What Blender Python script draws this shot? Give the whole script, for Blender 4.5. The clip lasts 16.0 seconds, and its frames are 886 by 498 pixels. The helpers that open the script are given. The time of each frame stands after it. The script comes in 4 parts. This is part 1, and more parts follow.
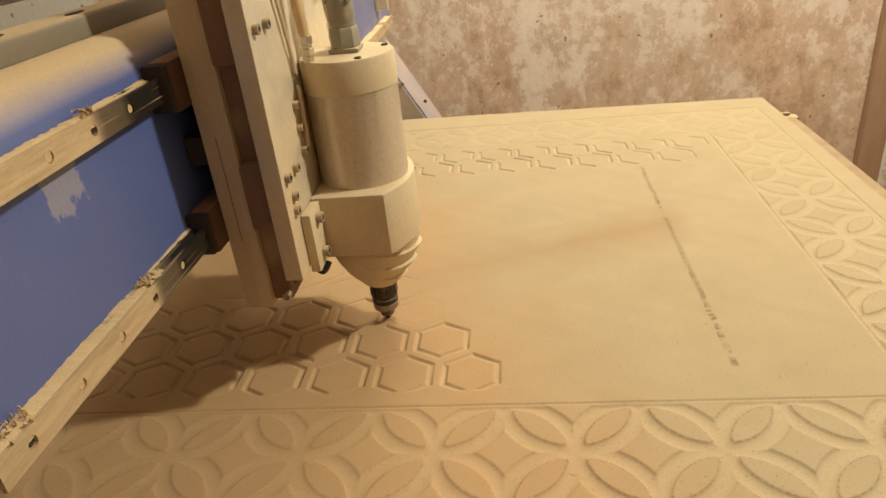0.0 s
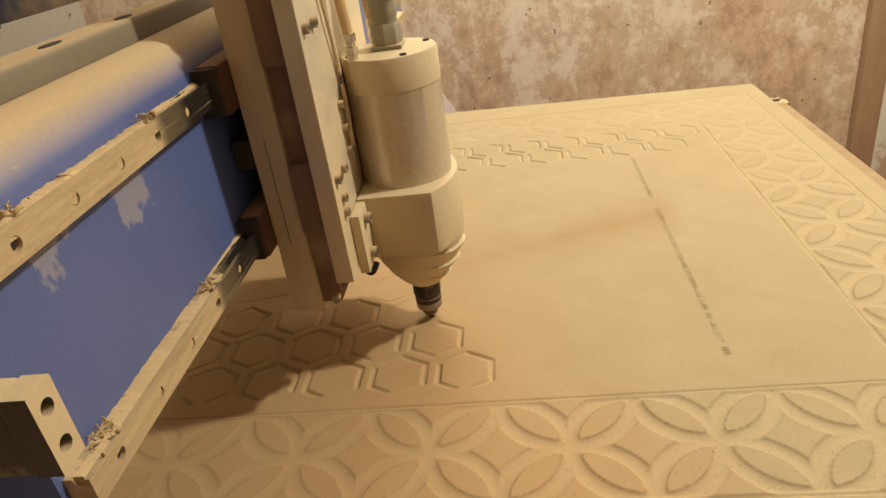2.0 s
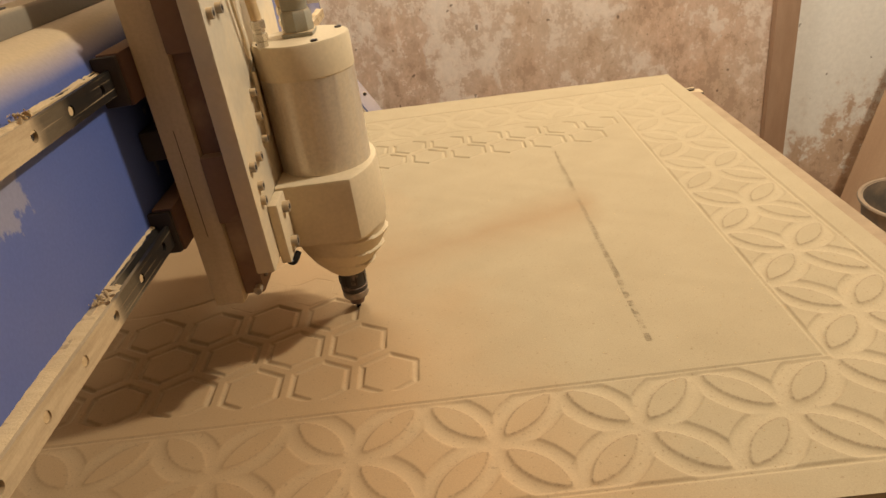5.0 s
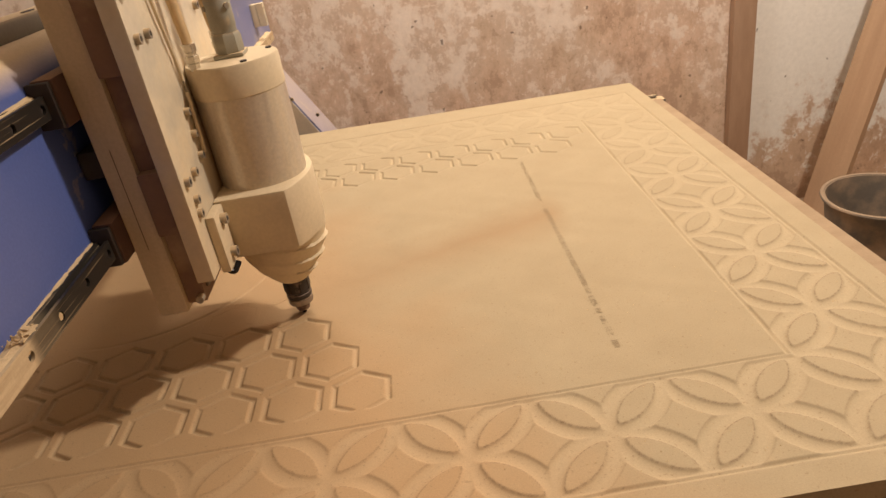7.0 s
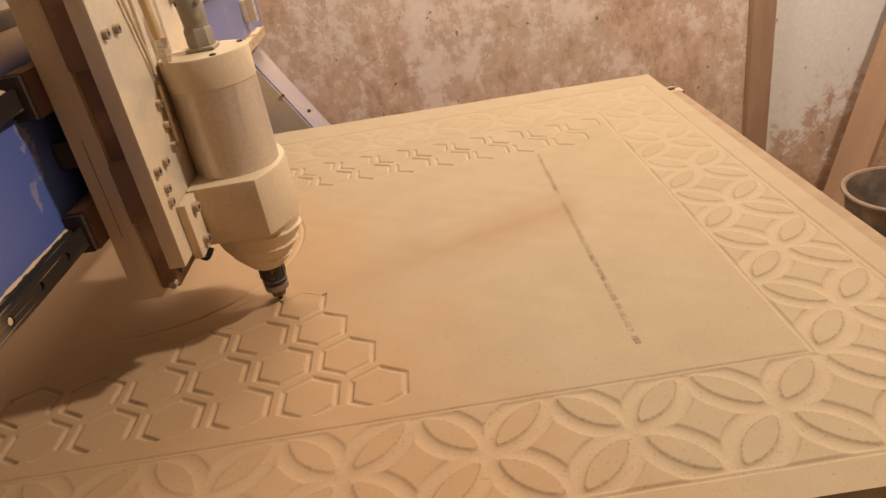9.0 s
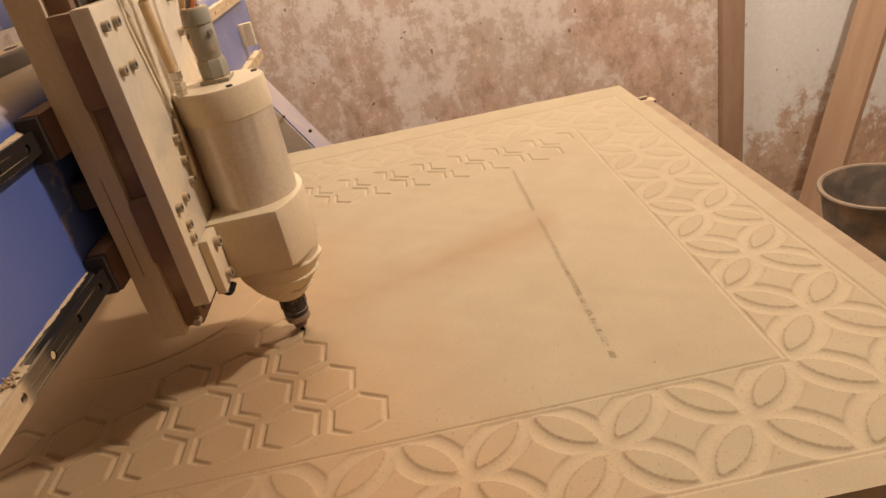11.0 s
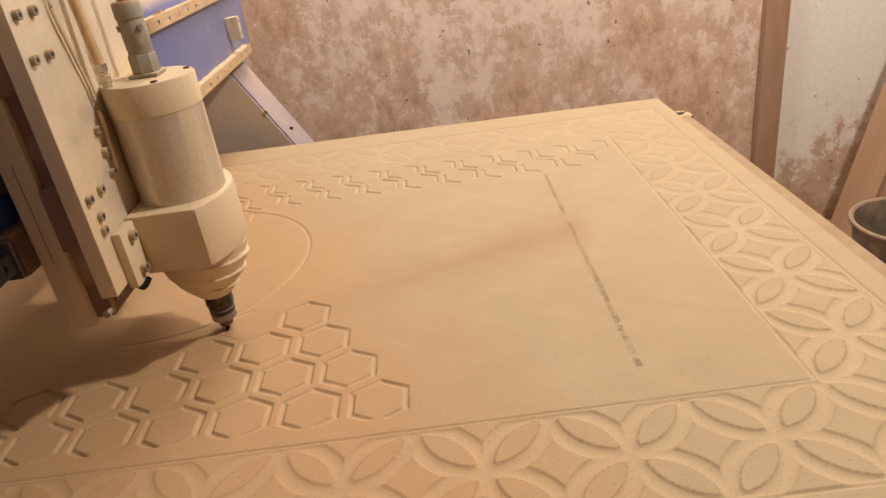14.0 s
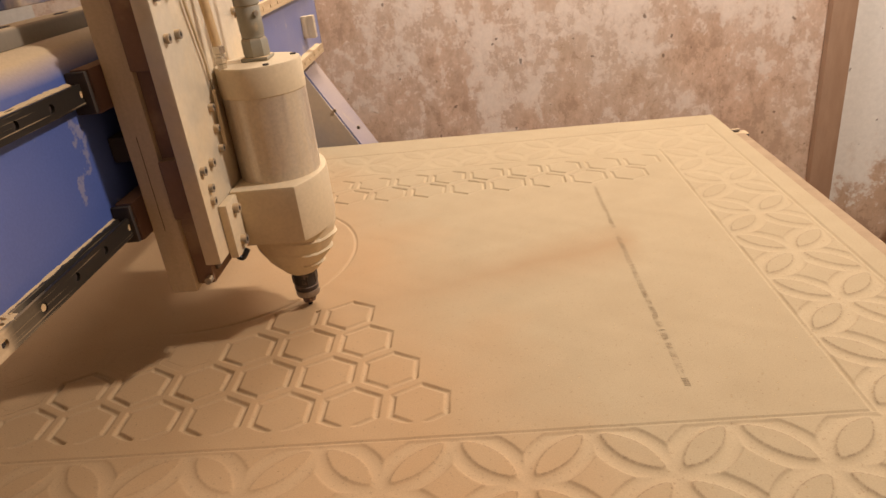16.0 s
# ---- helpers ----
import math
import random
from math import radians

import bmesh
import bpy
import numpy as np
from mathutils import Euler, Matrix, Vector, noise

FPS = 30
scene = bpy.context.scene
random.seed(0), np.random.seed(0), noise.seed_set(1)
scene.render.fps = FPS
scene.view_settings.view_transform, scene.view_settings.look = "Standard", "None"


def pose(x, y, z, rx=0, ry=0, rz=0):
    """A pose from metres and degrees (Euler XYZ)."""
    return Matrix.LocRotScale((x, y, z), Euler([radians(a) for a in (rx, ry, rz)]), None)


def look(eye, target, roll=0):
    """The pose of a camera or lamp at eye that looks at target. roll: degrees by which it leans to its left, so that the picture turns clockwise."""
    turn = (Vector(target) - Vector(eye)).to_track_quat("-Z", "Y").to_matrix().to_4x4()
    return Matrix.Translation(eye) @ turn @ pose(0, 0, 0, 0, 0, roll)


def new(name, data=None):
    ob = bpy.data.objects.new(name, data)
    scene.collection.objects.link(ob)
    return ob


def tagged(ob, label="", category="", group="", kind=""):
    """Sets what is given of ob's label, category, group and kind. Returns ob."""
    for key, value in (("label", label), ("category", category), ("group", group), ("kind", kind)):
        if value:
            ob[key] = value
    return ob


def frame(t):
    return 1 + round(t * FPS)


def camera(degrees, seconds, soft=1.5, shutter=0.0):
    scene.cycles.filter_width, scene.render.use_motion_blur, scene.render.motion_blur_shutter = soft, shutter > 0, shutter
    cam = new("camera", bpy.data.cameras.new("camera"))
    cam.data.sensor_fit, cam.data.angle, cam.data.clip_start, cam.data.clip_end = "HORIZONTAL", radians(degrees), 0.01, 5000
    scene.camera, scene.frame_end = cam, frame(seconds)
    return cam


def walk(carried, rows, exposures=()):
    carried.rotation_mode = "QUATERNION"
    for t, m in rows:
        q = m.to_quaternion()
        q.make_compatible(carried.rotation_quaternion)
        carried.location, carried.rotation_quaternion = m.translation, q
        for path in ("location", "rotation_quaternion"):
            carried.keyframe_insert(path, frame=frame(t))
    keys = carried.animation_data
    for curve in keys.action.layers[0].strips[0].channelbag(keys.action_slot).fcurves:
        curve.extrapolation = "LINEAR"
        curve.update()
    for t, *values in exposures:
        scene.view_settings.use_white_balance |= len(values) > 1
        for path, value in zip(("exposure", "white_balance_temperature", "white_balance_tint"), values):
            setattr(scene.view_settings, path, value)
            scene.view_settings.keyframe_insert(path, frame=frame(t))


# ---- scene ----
cam = camera(65.8, 16.0)
PATH = [
    (0, (-0.391, -0.576, 1.294), (-0.626, 1.184, 0.373), -6.3),
    (0.5, (-0.384, -0.573, 1.294), (-0.617, 1.192, 0.384), -6.7),
    (1, (-0.382, -0.573, 1.295), (-0.626, 1.182, 0.368), -7.1),
    (1.5, (-0.378, -0.573, 1.296), (-0.63, 1.183, 0.374), -7.9),
    (2, (-0.379, -0.574, 1.297), (-0.615, 1.18, 0.364), -8.3),
    (2.5, (-0.378, -0.568, 1.291), (-0.573, 1.183, 0.342), -8.2),
    (3, (-0.377, -0.567, 1.297), (-0.578, 1.186, 0.356), -9.3),
    (5.5, (-0.352, -0.555, 1.28), (-0.388, 1.201, 0.323), -8.2),
    (6, (-0.348, -0.558, 1.285), (-0.383, 1.207, 0.344), -8.8),
    (6.5, (-0.349, -0.563, 1.289), (-0.376, 1.214, 0.371), -9.2),
    (7, (-0.345, -0.56, 1.286), (-0.335, 1.209, 0.354), -9.5),
    (7.5, (-0.338, -0.557, 1.286), (-0.31, 1.216, 0.363), -9.4),
    (8, (-0.34, -0.553, 1.285), (-0.34, 1.215, 0.349), -10.0),
    (8.5, (-0.346, -0.552, 1.283), (-0.368, 1.21, 0.338), -9.8),
    (9, (-0.351, -0.551, 1.285), (-0.38, 1.21, 0.338), -9.9),
    (11.5, (-0.326, -0.555, 1.297), (-0.318, 1.225, 0.384), -12.4),
    (12, (-0.326, -0.558, 1.296), (-0.329, 1.224, 0.387), -12.3),
    (12.5, (-0.331, -0.557, 1.299), (-0.353, 1.225, 0.392), -12.3),
    (13, (-0.331, -0.554, 1.298), (-0.357, 1.227, 0.389), -12.3),
    (13.5, (-0.332, -0.55, 1.296), (-0.345, 1.232, 0.388), -11.5),
    (14, (-0.35, -0.555, 1.287), (-0.389, 1.229, 0.384), -8.2),
    (14.5, (-0.352, -0.559, 1.291), (-0.419, 1.234, 0.407), -8.8),
    (15, (-0.353, -0.559, 1.29), (-0.41, 1.231, 0.401), -8.1),
    (15.5, (-0.362, -0.564, 1.284), (-0.431, 1.23, 0.402), -6.0),
    (16, (-0.363, -0.553, 1.284), (-0.509, 1.242, 0.414), -6.7),
]
exposure_rows = [(0, 0.22, 7200, -2), (3, 0.14, 7350, 0), (5.5, 0.06, 7150, 6), (6.5, 0.12, 7050, 10), (8.5, 0.03, 7200, 18), (11.5, 0.05, 6950, 15), (12.5, 0.12, 6850, 15), (16, 0.1, 6850, 15)]
walk(cam, [(t, look(eye, target, roll)) for t, eye, target, roll in PATH], exposure_rows)

# ---- world and lights ----
world = bpy.data.worlds.new("room_world")
scene.world = world
world.use_nodes = True
world.node_tree.nodes["Background"].inputs[0].default_value = (1.0, 0.78, 0.55, 1)
world.node_tree.nodes["Background"].inputs[1].default_value = 0.05


def lamp(name, kind, energy, color, m, size):
    data = bpy.data.lights.new(name, kind)
    data.energy, data.color = energy, color
    if kind == "AREA":
        data.shape, data.size, data.size_y = "RECTANGLE", size[0], size[1]
    else:
        data.shadow_soft_size = size
    ob = new(name, data)
    ob.matrix_world = m
    return ob


lamp("ceiling_bulb", "POINT", 116, (1.0, 0.935, 0.86), pose(0.96, 0.38, 2.52), 0.06)
# added fill without a known fixture, lifts the shadows and the far wall
lamp("fill_lamp", "AREA", 25, (1.0, 0.93, 0.86), look((-0.32, 1.42, 2.55), (-0.32, 1.74, 0.6)), (0.8, 0.06))

# ---- materials ----
TOP, P = 0.8, 0.14          # top of the sheet, pitch of the border pattern


def nodes_of(name):
    mat = bpy.data.materials.new(name)
    mat.use_nodes = True
    nt = mat.node_tree
    return mat, nt, nt.nodes["Principled BSDF"]


def add(nt, kind, **values):
    n = nt.nodes.new(kind)
    for k, v in values.items():
        n.inputs[k.replace("_", " ")].default_value = v
    return n


def noise_node(nt, scale, detail=4.0, rough=0.55, coord="Object", stretch=None):
    tc = nt.nodes.new("ShaderNodeTexCoord")
    n = add(nt, "ShaderNodeTexNoise", Scale=scale, Detail=detail, Roughness=rough)
    if stretch:
        mp = nt.nodes.new("ShaderNodeMapping")
        mp.inputs["Scale"].default_value = stretch
        nt.links.new(tc.outputs[coord], mp.inputs[0])
        nt.links.new(mp.outputs[0], n.inputs["Vector"])
    else:
        nt.links.new(tc.outputs[coord], n.inputs["Vector"])
    return n


def ramp(nt, src, stops):
    r = nt.nodes.new("ShaderNodeValToRGB")
    cr = r.color_ramp
    while len(cr.elements) < len(stops):
        cr.elements.new(0.5)
    for e, (p, c) in zip(cr.elements, stops):
        e.position = p
        e.color = (*c, 1) if len(c) == 3 else c
    nt.links.new(src, r.inputs[0])
    return r.outputs[0]


def grey(a, b, lo=0.0, hi=1.0):
    return [(a, (lo, lo, lo)), (b, (hi, hi, hi))]


def mix(nt, fac, a, b, mode="MIX"):
    m = nt.nodes.new("ShaderNodeMix")
    m.data_type, m.blend_type = "RGBA", mode
    for sock, v in ((m.inputs[0], fac), (m.inputs[6], a), (m.inputs[7], b)):
        if isinstance(v, (int, float)):
            sock.default_value = v
        elif isinstance(v, tuple):
            sock.default_value = (*v, 1)
        else:
            nt.links.new(v, sock)
    return m.outputs[2]


def bump(nt, bsdf, src, strength, dist=0.001):
    b = add(nt, "ShaderNodeBump", Strength=strength, Distance=dist)
    nt.links.new(src, b.inputs["Height"])
    nt.links.new(b.outputs[0], bsdf.inputs["Normal"])


def calc(nt, op, a, b):
    m = nt.nodes.new("ShaderNodeMath")
    m.operation = op
    for s, v in zip(m.inputs, (a, b)):
        if isinstance(v, (int, float)):
            s.default_value = v
        else:
            nt.links.new(v, s)
    return m.outputs[0]


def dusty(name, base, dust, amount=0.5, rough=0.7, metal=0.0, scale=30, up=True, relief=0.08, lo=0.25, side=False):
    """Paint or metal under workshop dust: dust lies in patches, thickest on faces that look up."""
    mat, nt, b = nodes_of(name)
    n1 = noise_node(nt, scale, 5)
    n2 = noise_node(nt, scale * 12, 3)
    patch = ramp(nt, n1.outputs[0], grey(0.62 - amount * 0.45, 0.78 - amount * 0.3))
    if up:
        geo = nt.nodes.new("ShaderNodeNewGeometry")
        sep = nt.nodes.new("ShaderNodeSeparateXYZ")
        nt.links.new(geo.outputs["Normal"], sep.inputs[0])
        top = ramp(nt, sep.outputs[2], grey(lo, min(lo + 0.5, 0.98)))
        # side also pales faces towards +x, putting the lit side into the colour
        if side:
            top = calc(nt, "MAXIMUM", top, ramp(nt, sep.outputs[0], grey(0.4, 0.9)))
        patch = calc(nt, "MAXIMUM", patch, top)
    fine = ramp(nt, n2.outputs[0], grey(0.3, 0.7, 0.94, 1.03))
    d = mix(nt, 1.0, dust, fine, "MULTIPLY")
    p = mix(nt, 1.0, base, fine, "MULTIPLY")
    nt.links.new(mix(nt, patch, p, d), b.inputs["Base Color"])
    r = ramp(nt, patch, [(0, (rough,) * 3), (1, (0.92,) * 3)])
    nt.links.new(r, b.inputs["Roughness"])
    if metal:
        nt.links.new(ramp(nt, patch, [(0, (metal,) * 3), (1, (0, 0, 0))]), b.inputs["Metallic"])
    bump(nt, b, n2.outputs[0], relief, 0.0008)
    return mat


def plain(name, color, rough=0.5, metal=0.0, vary=0.15, scale=60, relief=0.1):
    mat, nt, b = nodes_of(name)
    n = noise_node(nt, scale, 5)
    f = ramp(nt, n.outputs[0], grey(0.3, 0.7, 1 - vary, 1 + vary))
    nt.links.new(mix(nt, 1.0, color, f, "MULTIPLY"), b.inputs["Base Color"])
    b.inputs["Roughness"].default_value, b.inputs["Metallic"].default_value = rough, metal
    bump(nt, b, n.outputs[0], relief, 0.0006)
    return mat


DUST = (0.55, 0.41, 0.25)


def mdf_material():
    """Carved board: fine pressed fibre, drifts of brown dust, a blown streak."""
    mat, nt, b = nodes_of("mdf")
    fine = noise_node(nt, 620, 3, 0.6)
    speck = noise_node(nt, 260, 2, 0.5)
    drift = noise_node(nt, 3.2, 5, 0.6)
    soft = noise_node(nt, 11, 4, 0.6)
    tc = nt.nodes.new("ShaderNodeTexCoord")
    sep = nt.nodes.new("ShaderNodeSeparateXYZ")
    nt.links.new(tc.outputs["Object"], sep.inputs[0])
    x, y = sep.outputs[0], sep.outputs[1]
    # brown dust gathers beside the cut, fading out to the far and outer parts
    a = calc(nt, "ADD", calc(nt, "MULTIPLY", x, -1.5), calc(nt, "MULTIPLY", y, -0.75))
    a = calc(nt, "ADD", a, calc(nt, "MULTIPLY", drift.outputs[0], 0.7))
    near = ramp(nt, a, grey(0.62, 1.15))
    # the streak: a thin drift from the cutter out to the printed line
    line = calc(nt, "SUBTRACT", y, calc(nt, "MULTIPLY_ADD", x, 0.34))
    line.node.inputs[2].default_value = 0.5
    s = calc(nt, "ABSOLUTE", calc(nt, "ADD", line, calc(nt, "MULTIPLY", soft.outputs[0], 0.05)), 0.0)
    streak = ramp(nt, s, [(0.0, (1.0,) * 3), (0.025, (0.6,) * 3), (0.085, (0.0,) * 3)])
    streak = calc(nt, "MULTIPLY", streak, ramp(nt, calc(nt, "ADD", x, 0.6), [(0.0, (0.3,) * 3), (0.3, (1,) * 3), (0.44, (1,) * 3), (0.47, (0,) * 3)]))
    base = mix(nt, ramp(nt, soft.outputs[0], grey(0.3, 0.7)), (0.393, 0.307, 0.189), (0.428, 0.338, 0.212))
    col = mix(nt, near, base, (0.455, 0.292, 0.153))
    col = mix(nt, calc(nt, "MULTIPLY", streak, 0.9), col, (0.365, 0.245, 0.135))
    # the carved core is paler than the pressed face; the sharp edges are speckled darker
    col = mix(nt, ramp(nt, sep.outputs[2], [(TOP - 0.0022, (0.36,) * 3), (TOP - 0.0004, (0,) * 3)]), col, (0.58, 0.455, 0.295))
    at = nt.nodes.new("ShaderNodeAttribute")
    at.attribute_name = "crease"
    rim_tone = calc(nt, "MULTIPLY", at.outputs["Fac"], ramp(nt, speck.outputs[0], grey(0.38, 0.58, 0.05, 0.85)))
    col = mix(nt, rim_tone, col, (0.20, 0.13, 0.075))
    col = mix(nt, 1.0, col, ramp(nt, fine.outputs[0], grey(0.3, 0.7, 0.92, 1.06)), "MULTIPLY")
    col = mix(nt, ramp(nt, speck.outputs[0], grey(0.64, 0.74, 0, 0.5)), col, (0.27, 0.18, 0.10))
    nt.links.new(col, b.inputs["Base Color"])
    b.inputs["Roughness"].default_value = 0.85
    b.inputs["Specular IOR Level"].default_value = 0.25
    bump(nt, b, fine.outputs[0], 0.11, 0.0006)
    return mat


def plaster_material(name, lime, bare, cut, rise=0.11, level=0.9, relief=0.45):
    """Old lime wash flaking off brown mud plaster."""
    mat, nt, b = nodes_of(name)
    big = noise_node(nt, 2.7, 9, 0.66, stretch=(1, 1, 0.75))
    mid = noise_node(nt, 13, 9, 0.72, stretch=(1.15, 1, 0.75))
    fine = noise_node(nt, 60, 6, 0.6)
    pit = noise_node(nt, 34, 2, 0.4)
    m = calc(nt, "ADD", calc(nt, "MULTIPLY", big.outputs[0], 0.58), calc(nt, "MULTIPLY", mid.outputs[0], 0.42))
    tc = nt.nodes.new("ShaderNodeTexCoord")
    sep = nt.nodes.new("ShaderNodeSeparateXYZ")
    nt.links.new(tc.outputs["Object"], sep.inputs[0])
    m = calc(nt, "ADD", m, calc(nt, "MULTIPLY", calc(nt, "SUBTRACT", sep.outputs[2], level), rise))
    lime_amount = ramp(nt, m, [(cut - 0.09, (0.0,) * 3), (cut, (0.32,) * 3), (cut + 0.11, (0.85,) * 3)])
    # flakes with sharp, ragged edges over the soft wash
    rag = noise_node(nt, 24, 10, 0.78)
    edge = calc(nt, "ADD", calc(nt, "MULTIPLY", m, 0.66), calc(nt, "MULTIPLY", rag.outputs[0], 0.34))
    flake = ramp(nt, edge, [(cut + 0.004, (0.0,) * 3), (cut + 0.016, (0.55,) * 3), (cut + 0.06, (0.9,) * 3)])
    scar = ramp(nt, edge, [(cut - 0.062, (0.6,) * 3), (cut - 0.05, (0.0,) * 3)])
    hue = noise_node(nt, 1.7, 4, 0.6)
    ground = mix(nt, ramp(nt, mid.outputs[0], grey(0.35, 0.65)), bare, tuple(c * 1.4 for c in bare))
    ground = mix(nt, ramp(nt, hue.outputs[0], grey(0.42, 0.62, 0, 0.6)), ground, (0.58, 0.43, 0.31))
    col = mix(nt, lime_amount, ground, lime)
    col = mix(nt, flake, col, tuple(min(0.82, c * 1.1) for c in lime))
    col = mix(nt, scar, col, tuple(c * 0.85 for c in bare))
    col = mix(nt, 1.0, col, ramp(nt, fine.outputs[0], grey(0.3, 0.7, 0.93, 1.05)), "MULTIPLY")
    col = mix(nt, ramp(nt, pit.outputs[0], grey(0.728, 0.755, 0, 0.7)), col, (0.12, 0.07, 0.04))
    nt.links.new(col, b.inputs["Base Color"])
    b.inputs["Roughness"].default_value = 0.92
    h = calc(nt, "ADD", calc(nt, "MULTIPLY", flake, 0.8), calc(nt, "MULTIPLY", fine.outputs[0], 0.5))
    bump(nt, b, h, relief, 0.003)
    return mat


def wood_material(name, a, c, rough=0.7, axis=(30, 30, 2.5)):
    mat, nt, b = nodes_of(name)
    n = noise_node(nt, 1.6, 6, 0.6, stretch=axis)
    g = noise_node(nt, 300, 2)
    col = mix(nt, ramp(nt, n.outputs[0], grey(0.3, 0.7)), a, c)
    col = mix(nt, 1.0, col, ramp(nt, g.outputs[0], grey(0.3, 0.7, 0.94, 1.04)), "MULTIPLY")
    nt.links.new(col, b.inputs["Base Color"])
    b.inputs["Roughness"].default_value = rough
    bump(nt, b, n.outputs[0], 0.3, 0.001)
    return mat


MDF = mdf_material()
WALL = plaster_material("worn_plaster", (0.75, 0.63, 0.535), (0.52, 0.345, 0.24), 0.485)
WHITE_WALL = plaster_material("limewashed_plaster", (0.80, 0.73, 0.68), (0.46, 0.30, 0.20), 0.38, 0.5, 0.62, 0.06)
# unseen ceiling and walls: tones chosen to set how much light they bounce
CEIL = plain("ceiling_bounce_tone", (0.36, 0.28, 0.21), 0.9, 0, 0.1, 8)
DIM = plain("dim_bounce_tone", (0.30, 0.215, 0.15), 0.95, 0, 0.2, 6)
TAN_WALL = plain("tan_bounce_tone", (0.42, 0.32, 0.23), 0.95, 0, 0.2, 6)
FLOOR = plain("dusty_concrete", (0.30, 0.22, 0.15), 0.9, 0, 0.25, 14, 0.3)


def blue_material():
    """Blue enamel: dust on what looks up, painted haze that thickens to the far end, pale scuffs."""
    mat, nt, b = nodes_of("blue_paint")
    tc = nt.nodes.new("ShaderNodeTexCoord")
    sep = nt.nodes.new("ShaderNodeSeparateXYZ")
    nt.links.new(tc.outputs["Object"], sep.inputs[0])
    geo = nt.nodes.new("ShaderNodeNewGeometry")
    up = nt.nodes.new("ShaderNodeSeparateXYZ")
    nt.links.new(geo.outputs["Normal"], up.inputs[0])
    cloud, fine, scuff = noise_node(nt, 6, 5), noise_node(nt, 300, 3), noise_node(nt, 17, 5, 0.65)
    top = ramp(nt, calc(nt, "ADD", up.outputs[2], calc(nt, "MULTIPLY", cloud.outputs[0], 0.2)), grey(0.35, 0.92))
    # greyed along the beam to imitate haze and sheen, most at the far end
    haze = ramp(nt, calc(nt, "MULTIPLY", sep.outputs[1], 0.7), [(0.0, (0.14,) * 3), (0.10, (0.06,) * 3), (0.40, (0.12,) * 3), (0.85, (0.42,) * 3)])
    haze = calc(nt, "MULTIPLY", haze, ramp(nt, cloud.outputs[0], grey(0.25, 0.75, 0.6, 1.3)))
    col = mix(nt, haze, (0.048, 0.095, 0.33), (0.40, 0.36, 0.38))
    # paint peeled in ragged pale patches along the upper rail, near the front end
    peel = noise_node(nt, 8, 7, 0.6, stretch=(1, 1.5, 1))
    off = calc(nt, "ADD", calc(nt, "MULTIPLY", calc(nt, "ABSOLUTE", calc(nt, "ADD", sep.outputs[1], 0.15), 0.0), 1.1), calc(nt, "MULTIPLY", calc(nt, "ABSOLUTE", calc(nt, "SUBTRACT", sep.outputs[2], 1.14), 0.0), 2.6))
    bare = ramp(nt, calc(nt, "SUBTRACT", peel.outputs[0], off), grey(0.45, 0.47, 0, 0.5))
    bare = calc(nt, "MULTIPLY", bare, calc(nt, "LESS_THAN", sep.outputs[2], 1.148))
    col = mix(nt, bare, col, (0.42, 0.38, 0.37))
    col = mix(nt, ramp(nt, scuff.outputs[0], grey(0.63, 0.665, 0, 0.42)), col, (0.40, 0.35, 0.33))
    col = mix(nt, top, col, DUST)
    nt.links.new(mix(nt, 1.0, col, ramp(nt, fine.outputs[0], grey(0.3, 0.7, 0.93, 1.04)), "MULTIPLY"), b.inputs["Base Color"])
    nt.links.new(ramp(nt, top, [(0, (0.42,) * 3), (1, (0.9,) * 3)]), b.inputs["Roughness"])
    bump(nt, b, fine.outputs[0], 0.06, 0.0006)
    return mat


BLUE = blue_material()
# dusty, and paled further to imitate light bounced off the sheet
PALE = dusty("dusty_bounce_lit_face", (0.60, 0.52, 0.44), (0.68, 0.56, 0.42), 0.5, 0.6, 0.0, 9)
CAST = dusty("dust_coated_casting", (0.58, 0.47, 0.32), (0.64, 0.52, 0.35), 0.6, 0.75, 0.0, 18)
# browned darker to carry the shade of the column's recess
SHADE = dusty("dusty_recess_shade", (0.22, 0.125, 0.075), (0.40, 0.27, 0.165), 0.25, 0.7, 0.0, 14)
PLATE = dusty("dusty_aluminium_plate", (0.62, 0.55, 0.43), (0.66, 0.53, 0.35), 0.55, 0.42, 0.35, 10, True, 0.1)
STEEL = dusty("rail_steel", (0.16, 0.14, 0.125), DUST, 0.12, 0.38, 0.7, 25)
CRUST = dusty("caked_sawdust", (0.52, 0.36, 0.19), (0.64, 0.47, 0.27), 0.5, 0.9, 0.0, 60, True, 0.8)
BOLT = dusty("socket_bolt", (0.30, 0.26, 0.21), DUST, 0.35, 0.45, 0.5, 90)


